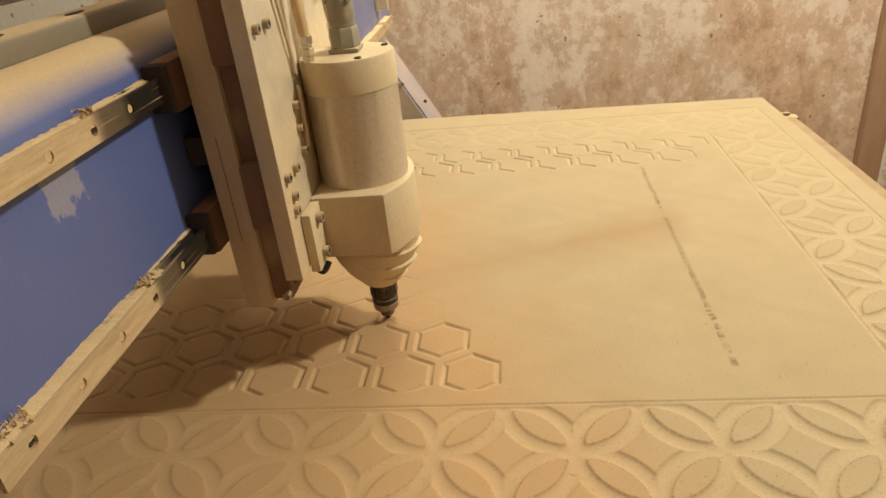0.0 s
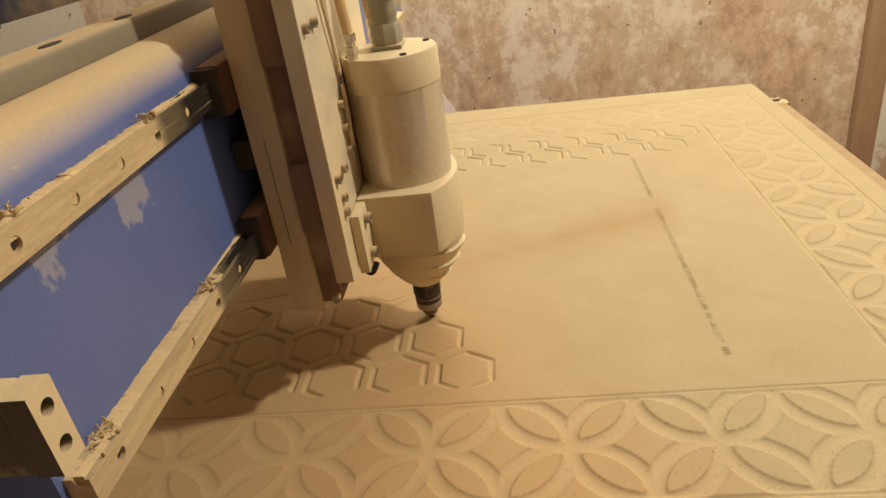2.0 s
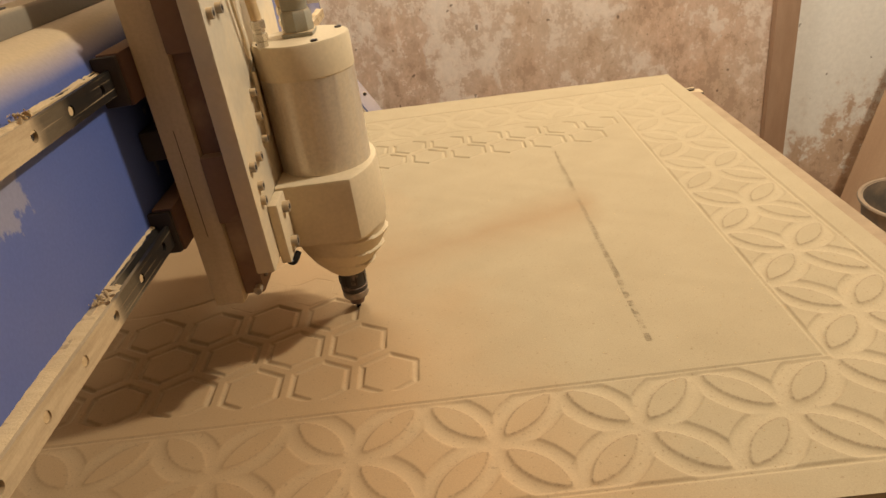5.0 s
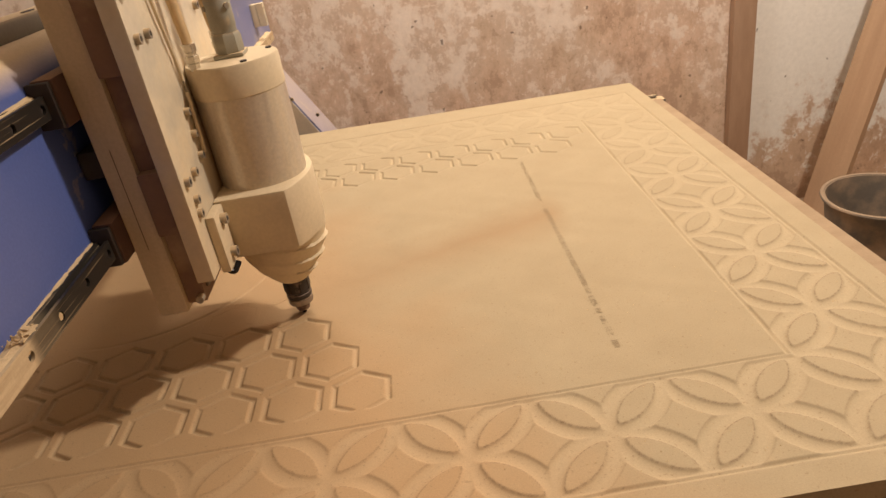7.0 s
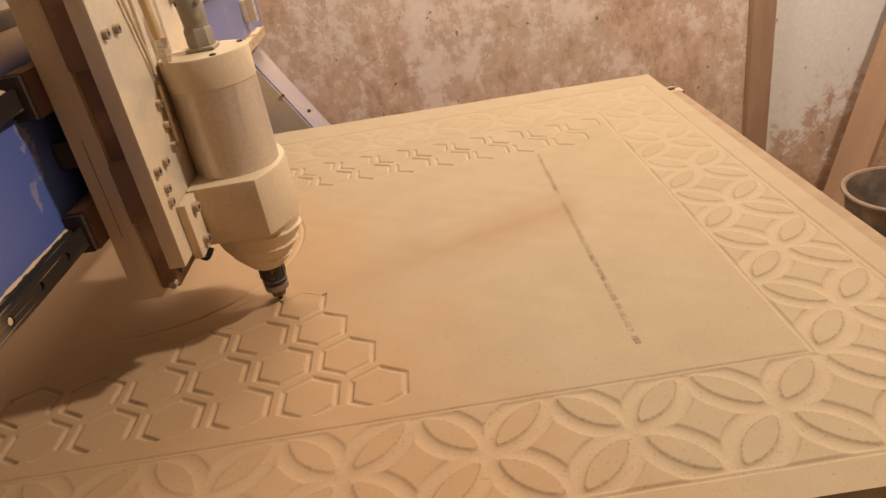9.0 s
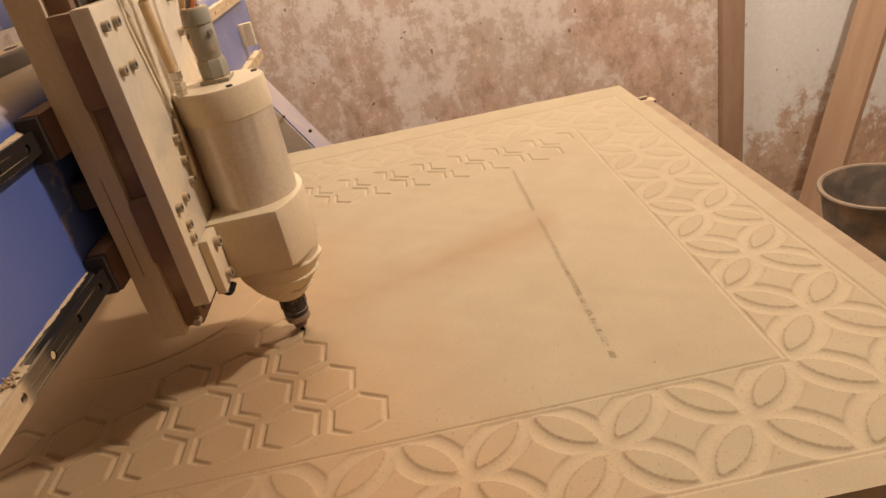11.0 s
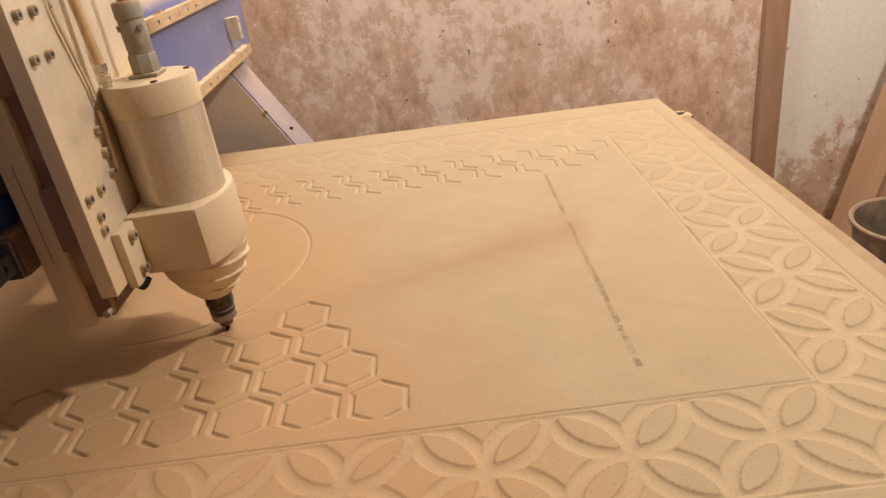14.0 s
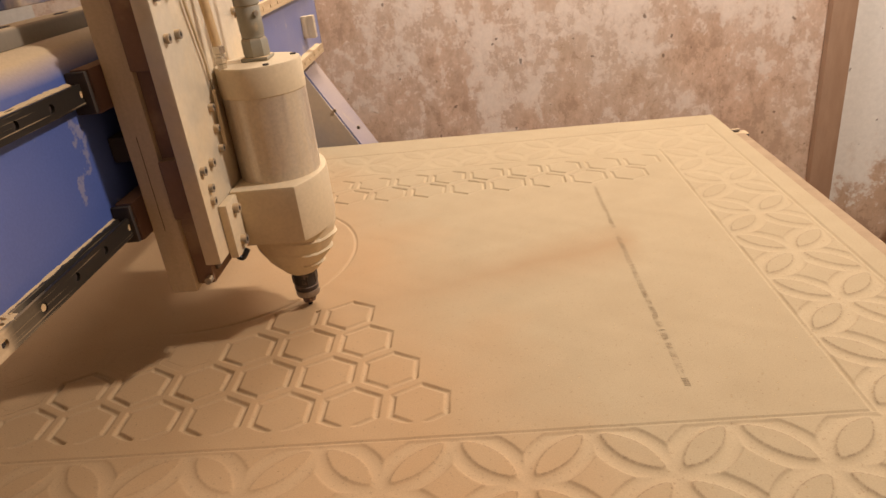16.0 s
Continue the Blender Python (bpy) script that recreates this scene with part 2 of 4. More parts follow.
def rail_material():
    """Steel that the carriage keeps clean over its stroke; dust lies on the rest."""
    mat, nt, b = nodes_of("rail_steel_swept")
    tc = nt.nodes.new("ShaderNodeTexCoord")
    sep = nt.nodes.new("ShaderNodeSeparateXYZ")
    nt.links.new(tc.outputs["Object"], sep.inputs[0])
    n = noise_node(nt, 40, 4)
    f = noise_node(nt, 420, 3)
    y = calc(nt, "ADD", sep.outputs[1], calc(nt, "MULTIPLY", n.outputs[0], 0.012))
    u = calc(nt, "MULTIPLY_ADD", y, 0.5)
    u.node.inputs[2].default_value = 0.5
    d = ramp(nt, u, [(0.458, (1,) * 3), (0.462, (0.24,) * 3), (0.482, (0.18,) * 3), (0.486, (0.0,) * 3), (0.80, (0.03,) * 3), (0.87, (1,) * 3)])
    streak = noise_node(nt, 1.0, 6, 0.65, stretch=(90, 14, 160))
    lines = noise_node(nt, 1.0, 3, 0.5, stretch=(60, 5, 420))
    d = calc(nt, "MAXIMUM", d, ramp(nt, lines.outputs[0], grey(0.60, 0.66, 0, 0.5)))
    caked = mix(nt, ramp(nt, streak.outputs[0], grey(0.34, 0.62)), (0.43, 0.31, 0.185), (0.56, 0.42, 0.26))
    col = mix(nt, d, (0.022, 0.018, 0.015), caked)
    nt.links.new(mix(nt, 1.0, col, ramp(nt, f.outputs[0], grey(0.3, 0.7, 0.94, 1.03)), "MULTIPLY"), b.inputs["Base Color"])
    nt.links.new(ramp(nt, d, [(0, (0.1,) * 3), (0.6, (0,) * 3)]), b.inputs["Metallic"])
    nt.links.new(ramp(nt, d, [(0, (0.42,) * 3), (1, (0.9,) * 3)]), b.inputs["Roughness"])
    b.inputs["Specular IOR Level"].default_value = 0.22
    bump(nt, b, f.outputs[0], 0.12, 0.0006)
    return mat


RAIL = rail_material()
# near-black for dark parts and for the shade inside sockets, slots and grooves
DARK = plain("dark_part_hole_shade", (0.035, 0.025, 0.02), 0.8)
BLACK = plain("black_oxide_steel", (0.022, 0.02, 0.02), 0.28, 0.6, 0.2, 50)
TIP = dusty("dusty_collet", (0.13, 0.075, 0.055), (0.36, 0.26, 0.20), 0.35, 0.5, 0.2, 60)
NUT = dusty("dusty_black_nut", (0.040, 0.032, 0.030), (0.26, 0.19, 0.15), 0.16, 0.36, 0.3, 70)
RING = dusty("scuffed_ring_steel", (0.30, 0.26, 0.23), (0.42, 0.32, 0.24), 0.2, 0.32, 0.8, 80)
BRASS = plain("nickel_fitting", (0.66, 0.60, 0.50), 0.25, 0.9)
HOSE = plain("amber_hose", (0.58, 0.41, 0.22), 0.45)
# very dark: the shadow beside the column is put into the blocks' colour
BEARING = dusty("shaded_bearing_steel", (0.10, 0.05, 0.035), (0.24, 0.14, 0.085), 0.1, 0.55, 0.0, 30)
# dark base under pale top and +x face paints the block's shaded front
STOP = dusty("dusty_shaded_block", (0.085, 0.07, 0.055), (0.62, 0.48, 0.31), 0.17, 0.6, 0.0, 22, True, 0.08, 0.3, True)
GREY = dusty("grey_plug", (0.30, 0.28, 0.22), DUST, 0.05, 0.6, 0.0, 40)
COPPER = plain("bare_copper", (0.75, 0.33, 0.18), 0.35, 0.9)
TRAY = dusty("dusty_cable_tray", (0.20, 0.165, 0.12), DUST, -0.1, 0.65, 0.0, 14)
COLUMN = wood_material("dust_streaked_column", (0.50, 0.39, 0.26), (0.62, 0.50, 0.34), 0.8, (34, 34, 2.2))
POST = wood_material("brown_post", (0.38, 0.235, 0.15), (0.47, 0.31, 0.205), 0.85, (20, 20, 4))
# browner than the tan board itself, to hold the shade below the sheet
BED = wood_material("dusty_shaded_bed_board", (0.30, 0.205, 0.12), (0.38, 0.27, 0.165), 0.85, (2.5, 30, 30))
PLANK = wood_material("plank_wood", (0.40, 0.245, 0.145), (0.48, 0.31, 0.19), 0.75, (18, 18, 1.2))
BUCKET = dusty("grey_plastic", (0.15, 0.125, 0.10), (0.36, 0.26, 0.175), 0.42, 0.6, 0.0, 10)
INK = plain("print_ink", (0.342, 0.26, 0.162), 0.9, 0, 0.3, 500)
FAINT_INK = plain("faded_print_ink", (0.372, 0.286, 0.178), 0.9, 0, 0.15, 500)
FRAME = dusty("frame_paint", (0.06, 0.07, 0.14), DUST, 0.35, 0.6, 0.0, 10)


def motor_material():
    """Brushed steel can with dust wiped into upright streaks."""
    mat, nt, b = nodes_of("brushed_motor_can")
    n1 = noise_node(nt, 1.0, 5, 0.55, stretch=(34, 34, 1.2))
    n2 = noise_node(nt, 260, 3)
    patch = ramp(nt, n1.outputs[0], grey(0.44, 0.60))
    col = mix(nt, patch, (0.66, 0.585, 0.49), (0.60, 0.49, 0.35))
    col = mix(nt, 1.0, col, ramp(nt, n2.outputs[0], grey(0.3, 0.7, 0.9, 1.06)), "MULTIPLY")
    nt.links.new(col, b.inputs["Base Color"])
    nt.links.new(ramp(nt, patch, [(0, (0.62,) * 3), (1, (0.0,) * 3)]), b.inputs["Metallic"])
    nt.links.new(ramp(nt, patch, [(0, (0.30,) * 3), (1, (0.75,) * 3)]), b.inputs["Roughness"])
    bump(nt, b, n2.outputs[0], 0.1, 0.0005)
    return mat


CAN = motor_material()

# ---- mesh helpers ----


def part(name, bm, material, parent=None, label="", smooth=True):
    me = bpy.data.meshes.new(name)
    bmesh.ops.recalc_face_normals(bm, faces=bm.faces)
    bm.to_mesh(me)
    bm.free()
    me.materials.append(material)
    if smooth:
        for poly in me.polygons:
            poly.use_smooth = True
        me.set_sharp_from_angle(angle=radians(35))
    ob = new(name, me)
    if parent:
        ob.parent = parent
    if label:
        tagged(ob, label)
    return ob


def box(bm, x0, x1, y0, y1, z0, z1, bevel=0.0):
    m = Matrix.LocRotScale(((x0 + x1) / 2, (y0 + y1) / 2, (z0 + z1) / 2), None, (x1 - x0, y1 - y0, z1 - z0))
    r = bmesh.ops.create_cube(bm, size=1, matrix=m)
    if bevel:
        edges = list({e for v in r["verts"] for e in v.link_edges})
        bmesh.ops.bevel(bm, geom=edges, offset=bevel, segments=2, affect="EDGES", profile=0.6)
    return bm


def boxed(x0, x1, y0, y1, z0, z1, bevel=0.0):
    return box(bmesh.new(), x0, x1, y0, y1, z0, z1, bevel)


def lathe(profile, cx=0.0, cy=0.0, steps=48):
    """Turned solid about an upright axis; profile of (radius, z) from bottom to top."""
    bm = bmesh.new()
    rings = []
    for r, z in profile:
        rings.append([bm.verts.new((cx + r * math.cos(2 * math.pi * i / steps), cy + r * math.sin(2 * math.pi * i / steps), z)) for i in range(steps)])
    for a, b in zip(rings, rings[1:]):
        for i in range(steps):
            bm.faces.new((a[i], a[(i + 1) % steps], b[(i + 1) % steps], b[i]))
    bm.faces.new(rings[0][::-1])
    bm.faces.new(rings[-1])
    return bm


def prism(points, axis, lo, hi, bevel=0.0):
    """A closed outline, drawn in the two other axes, pushed from lo to hi."""
    bm = bmesh.new()
    put = {"y": lambda a, b, h: (a, h, b), "z": lambda a, b, h: (a, b, h), "x": lambda a, b, h: (h, a, b)}[axis]
    low = [bm.verts.new(put(a, b, lo)) for a, b in points]
    top = [bm.verts.new(put(a, b, hi)) for a, b in points]
    n = len(points)
    for i in range(n):
        bm.faces.new((low[i], low[(i + 1) % n], top[(i + 1) % n], top[i]))
    bm.faces.new(low[::-1])
    bm.faces.new(top)
    if bevel:
        bmesh.ops.recalc_face_normals(bm, faces=bm.faces)
        caps = [e for e in bm.edges if e.calc_face_angle(0) > 0.6]
        bmesh.ops.bevel(bm, geom=caps, offset=bevel, segments=2, affect="EDGES", profile=0.6)
    return bm


def rod(a, b, r, steps=12, r2=None, ends=True):
    bm = bmesh.new()
    a, b = Vector(a), Vector(b)
    m = Matrix.Translation((a + b) / 2) @ (b - a).to_track_quat("Z", "Y").to_matrix().to_4x4()
    bmesh.ops.create_cone(bm, cap_ends=ends, segments=steps, radius1=r, radius2=r if r2 is None else r2, depth=(b - a).length, matrix=m)
    return bm


def tube(points, r, steps=10):
    """A bent tube through the points."""
    bm = bmesh.new()
    pts = [Vector(p) for p in points]
    fine = []
    for i in range(len(pts) - 1):
        p0, p1, p2, p3 = pts[max(i - 1, 0)], pts[i], pts[i + 1], pts[min(i + 2, len(pts) - 1)]
        for k in range(6):
            u = k / 6
            fine.append(0.5 * ((2 * p1) + (p2 - p0) * u + (2 * p0 - 5 * p1 + 4 * p2 - p3) * u * u + (3 * p1 - p0 - 3 * p2 + p3) * u ** 3))
    fine.append(pts[-1])
    rings = []
    for i, p in enumerate(fine):
        d = (fine[min(i + 1, len(fine) - 1)] - fine[max(i - 1, 0)]).normalized()
        q = d.to_track_quat("Z", "Y")
        rings.append([bm.verts.new(p + q @ Vector((r * math.cos(2 * math.pi * k / steps), r * math.sin(2 * math.pi * k / steps), 0))) for k in range(steps)])
    for a, b in zip(rings, rings[1:]):
        for k in range(steps):
            bm.faces.new((a[k], a[(k + 1) % steps], b[(k + 1) % steps], b[k]))
    bm.faces.new(rings[0][::-1])
    bm.faces.new(rings[-1])
    return bm


def holed(x0, x1, y0, y1, z0, z1, holes, r, steps=20):
    """A block lying along y whose +x face has round holes through to x0; holes is a list of (y, z), one to a cell."""
    bm = bmesh.new()
    along = abs(y1 - y0) > abs(z1 - z0)
    holes = sorted(holes, key=lambda h: h[0] if along else h[1])
    mids = [((a[0] + b[0]) / 2 if along else (a[1] + b[1]) / 2) for a, b in zip(holes, holes[1:])]
    cuts = [y0 if along else z0] + mids + [y1 if along else z1]
    for (hy, hz), lo, hi in zip(holes, cuts, cuts[1:]):
        ya, yb, za, zb = (lo, hi, z0, z1) if along else (y0, y1, lo, hi)
        ring, well, rim = [], [], []
        corner = [math.atan2(z - hz, y - hy) for y, z in ((ya, za), (yb, za), (yb, zb), (ya, zb))]
        angles = sorted([2 * math.pi * k / steps - math.pi for k in range(steps)] + corner)
        for a in angles:
            c, n = math.cos(a), math.sin(a)
            ty = ((yb - hy) if c > 0 else (ya - hy)) / c if abs(c) > 1e-6 else 1e9
            tz = ((zb - hz) if n > 0 else (za - hz)) / n if abs(n) > 1e-6 else 1e9
            t = min(ty, tz)
            rim.append(bm.verts.new((x1, hy + t * c, hz + t * n)))
            ring.append(bm.verts.new((x1, hy + r * c, hz + r * n)))
            well.append(bm.verts.new((x0, hy + r * c, hz + r * n)))
        for k in range(len(angles)):
            m = (k + 1) % len(angles)
            bm.faces.new((rim[k], rim[m], ring[m], ring[k]))
            bm.faces.new((ring[k], ring[m], well[m], well[k]))
    bmesh.ops.remove_doubles(bm, verts=bm.verts, dist=1e-6)
    # outer walls
    edge = [e for e in bm.edges if e.is_boundary and all(abs(v.co.x - x1) < 1e-6 for v in e.verts)]
    out = bmesh.ops.extrude_edge_only(bm, edges=edge)["geom"]
    for v in out:
        if isinstance(v, bmesh.types.BMVert):
            v.co.x = x0
    return bm


def lump(bm, x0, x1, y0, y1, z0, z1, rough, seed, cuts=6):
    """A caked, uneven bar of dust."""
    rings = []
    for i in range(cuts + 2):
        y = y0 + (y1 - y0) * i / (cuts + 1)
        ring = []
        for x, z, top in ((x0, z0, 0), (x1, z0, 0), (x1, z0 + (z1 - z0) * 0.75, 1), (x1 - 0.005, z1, 1), (x0, z1, 1)):
            c = Vector((x, y, z))
            k = (noise.noise(c * 45 + Vector((seed, 0, 0))) + 0.8 * noise.noise(c * 170 + Vector((seed, 3, 0)))) * rough
            ring.append(bm.verts.new((x + k * 0.35, y, z + k * top)))
        rings.append(ring)
    for a, b in zip(rings, rings[1:]):
        for k in range(5):
            bm.faces.new((a[k], a[(k + 1) % 5], b[(k + 1) % 5], b[k]))
    bm.faces.new(rings[0][::-1])
    bm.faces.new(rings[-1])


# ---- the room ----
WALL_Y = 1.8
room = [
    ("wall_north_pale", boxed(-3.2, -1.82, WALL_Y, WALL_Y + 0.2, 0, 3.3), WHITE_WALL, "whitewashed stretch of plaster wall"),
    ("wall_north", boxed(-1.82, 0.77, WALL_Y, WALL_Y + 0.2, 0, 3.3), WALL, "worn brown plaster wall with flaking lime wash"),
    ("wall_north_white", boxed(0.85, 3.0, WALL_Y, WALL_Y + 0.2, 0, 3.3), WHITE_WALL, "whitewashed plaster wall, stained brown near the floor"),
    ("wall_south", boxed(-3.2, 3.0, -2.7, -2.5, 0, 3.3), TAN_WALL, "unseen tan wall, toned to set the bounced light"),
    ("wall_west", boxed(-3.4, -3.2, -2.7, WALL_Y + 0.2, 0, 3.3), WHITE_WALL, "whitewashed plaster wall"),
    ("wall_east", boxed(3.0, 3.2, -2.7, WALL_Y + 0.2, 0, 3.3), DIM, "unseen dark brown wall, toned to limit bounced light"),
    ("ceiling", boxed(-3.4, 3.2, -2.7, WALL_Y + 0.2, 3.3, 3.45), CEIL, "unseen plain ceiling, toned to limit bounced light"),
    ("floor", boxed(-3.4, 3.2, -2.7, WALL_Y + 0.2, -0.15, 0), FLOOR, "dusty concrete floor"),
]
for name, bm, mat, label in room:
    tagged(part(name, bm, mat, None, label, False), category=name.split("_")[0], kind="structure")

post = part("trim", boxed(0.77, 0.85, WALL_Y - 0.03, WALL_Y + 0.2, 0, 3.3, 0.006), POST, None, "brown wooden post set between the two wall surfaces")
tagged(post, category="post", kind="structure")


def plank_thing():
    bm = boxed(-0.06, 0.06, -0.012, 0.012, 0, 1.95, 0.002)
    ob = tagged(part("plank", bm, PLANK, None, "bare brown wooden plank leaning against the wall"), category="plank")
    foot, head = Vector((0.99, 1.55, 0.0)), Vector((1.58, 1.78, 1.8))
    ob.matrix_world = Matrix.Translation(foot) @ (head - foot).to_track_quat("Z", "X").to_matrix().to_4x4() @ pose(0, 0, 0, 0, 0, 90)
    return ob


plank_thing()


def bucket_thing(cx, cy):
    root = tagged(new("bucket"), "dusty grey plastic bucket with a broken, chipped rim", "bucket")
    root.location = (cx, cy, 0)
    steps, bm = 40, bmesh.new()
    outer, inner = [], []
    rows = [(0.115, 0.0), (0.122, 0.08), (0.132, 0.18), (0.143, 0.26), (0.15, 0.308)]
    for shell, off in ((outer, 0.0), (inner, -0.005)):
        for r, z in rows:
            ring = []
            for i in range(steps):
                a = 2 * math.pi * i / steps
                notch = 0.085 * max(0.0, math.cos(a - 5.45)) ** 10 if z > 0.29 else 0
                ring.append(bm.verts.new(((r + off) * math.cos(a), (r + off) * math.sin(a), max(z, 0.006 if off else 0) - notch)))
            shell.append(ring)
    for shell in (outer, inner):
        for a, b in zip(shell, shell[1:]):
            for i in range(steps):
                bm.faces.new((a[i], a[(i + 1) % steps], b[(i + 1) % steps], b[i]))
        bm.faces.new(shell[0])
    for i in range(steps):
        bm.faces.new((outer[-1][i], outer[-1][(i + 1) % steps], inner[-1][(i + 1) % steps], inner[-1][i]))
    part("body", bm, BUCKET, root)
    pts = []
    for i in range(31):
        a = 5.45 + 0.55 + (2 * math.pi - 1.1) * i / 30
        pts.append((0.153 * math.cos(a), 0.153 * math.sin(a), 0.306))
    part("rim", tube(pts, 0.0065, 8), BUCKET, root, "rolled rim, chipped and dusty")
    return root


bucket_thing(0.95, 1.17)

# ---- the machine bed ----
bed = tagged(new("machine_bed"), "steel router bed with a dusty wooden board under the sheet", "machine bed")
part("bed_board", boxed(-2.40, 0.221, -0.155, 0.965, 0.752, 0.777, 0.003), BED, bed, "tan board, edge showing beyond the sheet")
part("side_beam", boxed(-2.45, 0.20, -0.15, -0.06, 0.62, 0.752, 0.004), FRAME, bed)
part("side_beam", boxed(-2.45, 0.20, 0.87, 0.955, 0.62, 0.752, 0.004), FRAME, bed)
part("cross_beam", boxed(0.10, 0.19, -0.06, 0.87, 0.63, 0.752, 0.004), FRAME, bed)
for lx in (-2.3, -1.1, 0.09):
    for ly in (-0.15, 0.855):
        part("leg", boxed(lx, lx + 0.1, ly, ly + 0.1, 0, 0.62, 0.004), FRAME, bed)
clamp = tagged(new("edge_clamp"), "small dark steel clamp bolt at the bed corner", "clamp")
part("foot", boxed(0.19, 0.245, 1.0, 1.03, 0.752, 0.762, 0.002), STEEL, clamp)
part("stud", rod((0.205, 1.02, 0.766), (0.228, 1.02, 0.766), 0.0045, 8), STEEL, clamp)
part("bracket", boxed(0.15, 0.20, 0.95, 1.03, 0.735, 0.752, 0.002), STEEL, clamp)

# ---- the carved sheet ----
X0, X1, Y0, Y1 = -1.25, 0.175, -0.175, 1.05
HEX_W, HEX_PITCH, HEX_ROW = 0.062, 0.0784, 0.0679


def hex_centres():
    near = [(-0.459 - HEX_PITCH * c - HEX_PITCH / 2 * r, 0.056 + HEX_ROW * r) for r in range(3) for c in range(10 - r)]
    near += [(-0.453 - HEX_PITCH * c - HEX_PITCH * 1.5, 0.056 + HEX_ROW * 3) for c in range(2)]
    far = [(-0.050 - HEX_PITCH * c - HEX_PITCH / 2 * r, 0.784 - HEX_ROW * r) for r in range(2) for c in range(15)]
    far += [(-0.050 - HEX_PITCH * c, 0.784 - HEX_ROW * 2) for c in range(9, 14)]
    return near + far


def sheet_height(x, y):
    """Depth of the carving below the sheet's face, from circles, straight lines and six-sided grooves."""
    h, crease = np.zeros_like(x), np.zeros_like(x)
    inside = (x < 0.14) & (y > -0.14) & (y < 0.98) & ((x > 0) | (y < 0) | (y > 0.84))
    # dust half fills the carving beside the cutter's field
    channel = np.zeros(x.shape, bool)
    fill = 1 - 0.5 * np.clip((-x - 0.33) / 0.3, 0, 1) * (y < 0.2) - 0.66 * (y > 0.84)
    fill = fill - 0.58 * np.clip((y - 0.15) / 0.6, 0, 1) * (y <= 0.84)
    runout = np.clip(np.minimum(np.maximum.reduce([x, -y, y - 0.84]), np.minimum.reduce([0.14 - x, y + 0.14, 0.98 - y])) / 0.006, 0, 1)
    fill = fill * runout
    R = P / 2
    for ox, oy in ((P / 2, 0.0), (0.0, P / 2)):
        for sx in (-1, 0, 1):
            for sy in (-1, 0, 1):
                ux = (x - ox) - P * (np.round((x - ox) / P) + sx)
                uy = (y - oy) - P * (np.round((y - oy) / P) + sy)
                d = np.hypot(ux, uy) - R - 0.0014
                w = 0.0094
                g = -(0.0008 * np.clip((w - np.abs(d)) / 0.0020, 0, 1) + 0.0019 * np.clip(1 - (d / w) ** 2, 0, 1)) * fill
                h = np.where(inside, np.minimum(h, g), h)
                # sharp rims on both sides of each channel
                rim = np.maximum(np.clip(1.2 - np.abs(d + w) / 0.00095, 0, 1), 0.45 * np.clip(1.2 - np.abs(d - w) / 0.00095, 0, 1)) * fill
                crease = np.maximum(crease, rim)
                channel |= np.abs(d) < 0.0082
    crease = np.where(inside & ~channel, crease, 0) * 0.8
    band = (y > -0.145) & (y < 0.985) & (x < 0.145)
    for d, ok, dep, w in (
        (np.abs(y), x < 0.003, 0.0012, 0.0018), (np.abs(y - 0.84), x < 0.003, 0.0012, 0.002),
        (np.abs(x), (y > 0) & (y < 0.84), 0.0026, 0.0036),
        (np.abs(y + 0.14), x < 0.142, 0.002, 0.003), (np.abs(y - 0.98), x < 0.142, 0.002, 0.003),
        (np.abs(x - 0.14), band, 0.002, 0.003)):
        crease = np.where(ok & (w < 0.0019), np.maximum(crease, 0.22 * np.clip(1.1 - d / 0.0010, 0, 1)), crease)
        h = np.where(ok, np.minimum(h, -dep * np.clip(1.6 * (1 - d / w), 0, 1)), h)
    for cx, cy in hex_centres():
        i0, i1 = np.searchsorted(x[0], (cx - 0.05, cx + 0.05))
        j0, j1 = np.searchsorted(y[:, 0], (cy - 0.05, cy + 0.05))
        if i1 <= i0:
            continue
        ux, uy = x[j0:j1, i0:i1] - cx, y[j0:j1, i0:i1] - cy
        e = np.maximum.reduce([np.abs(ux), np.abs(ux * 0.5 + uy * 0.8660), np.abs(ux * 0.5 - uy * 0.8660)])
        d = np.abs(e - HEX_W / 2)
        over = np.maximum(0, np.maximum(0.0285 - (uy + cy), (uy + cy) - 0.8115))
        d = np.hypot(d, over)      # the outer rows stop short beside the border, with round ends
        soft = 0.72 + 0.28 * np.sin(ux * 70 + cx * 90) * np.sin(uy * 80 + cy * 130)
        sides = np.stack([np.abs(ux), np.abs(ux * 0.5 + uy * 0.8660), np.abs(ux * 0.5 - uy * 0.8660)])
        deep = np.where(sides.argmax(axis=0) == 2, 0.5 if cy < 0.4 else 0.2, 1.0)      # sides in line with the lamp are cut shallower, as light fades them
        g = -0.0042 * deep * soft * np.clip(1.25 * (1 - (d / 0.0038) ** 2), 0, 1)
        h[j0:j1, i0:i1] = np.minimum(h[j0:j1, i0:i1], g)
    d = np.abs(np.hypot(x + 0.815, y - 0.465) - 0.222)
    h = np.minimum(h, -0.0022 * np.clip((x + 0.86) / 0.15, 0, 1) * np.clip(1.4 * (1 - d / 0.0035), 0, 1))
    # loose dust softens the surface a little
    h += 0.00025 * np.sin(x * 61 + 2 * np.sin(y * 37)) * np.sin(y * 53 + x * 17)
    return h, crease


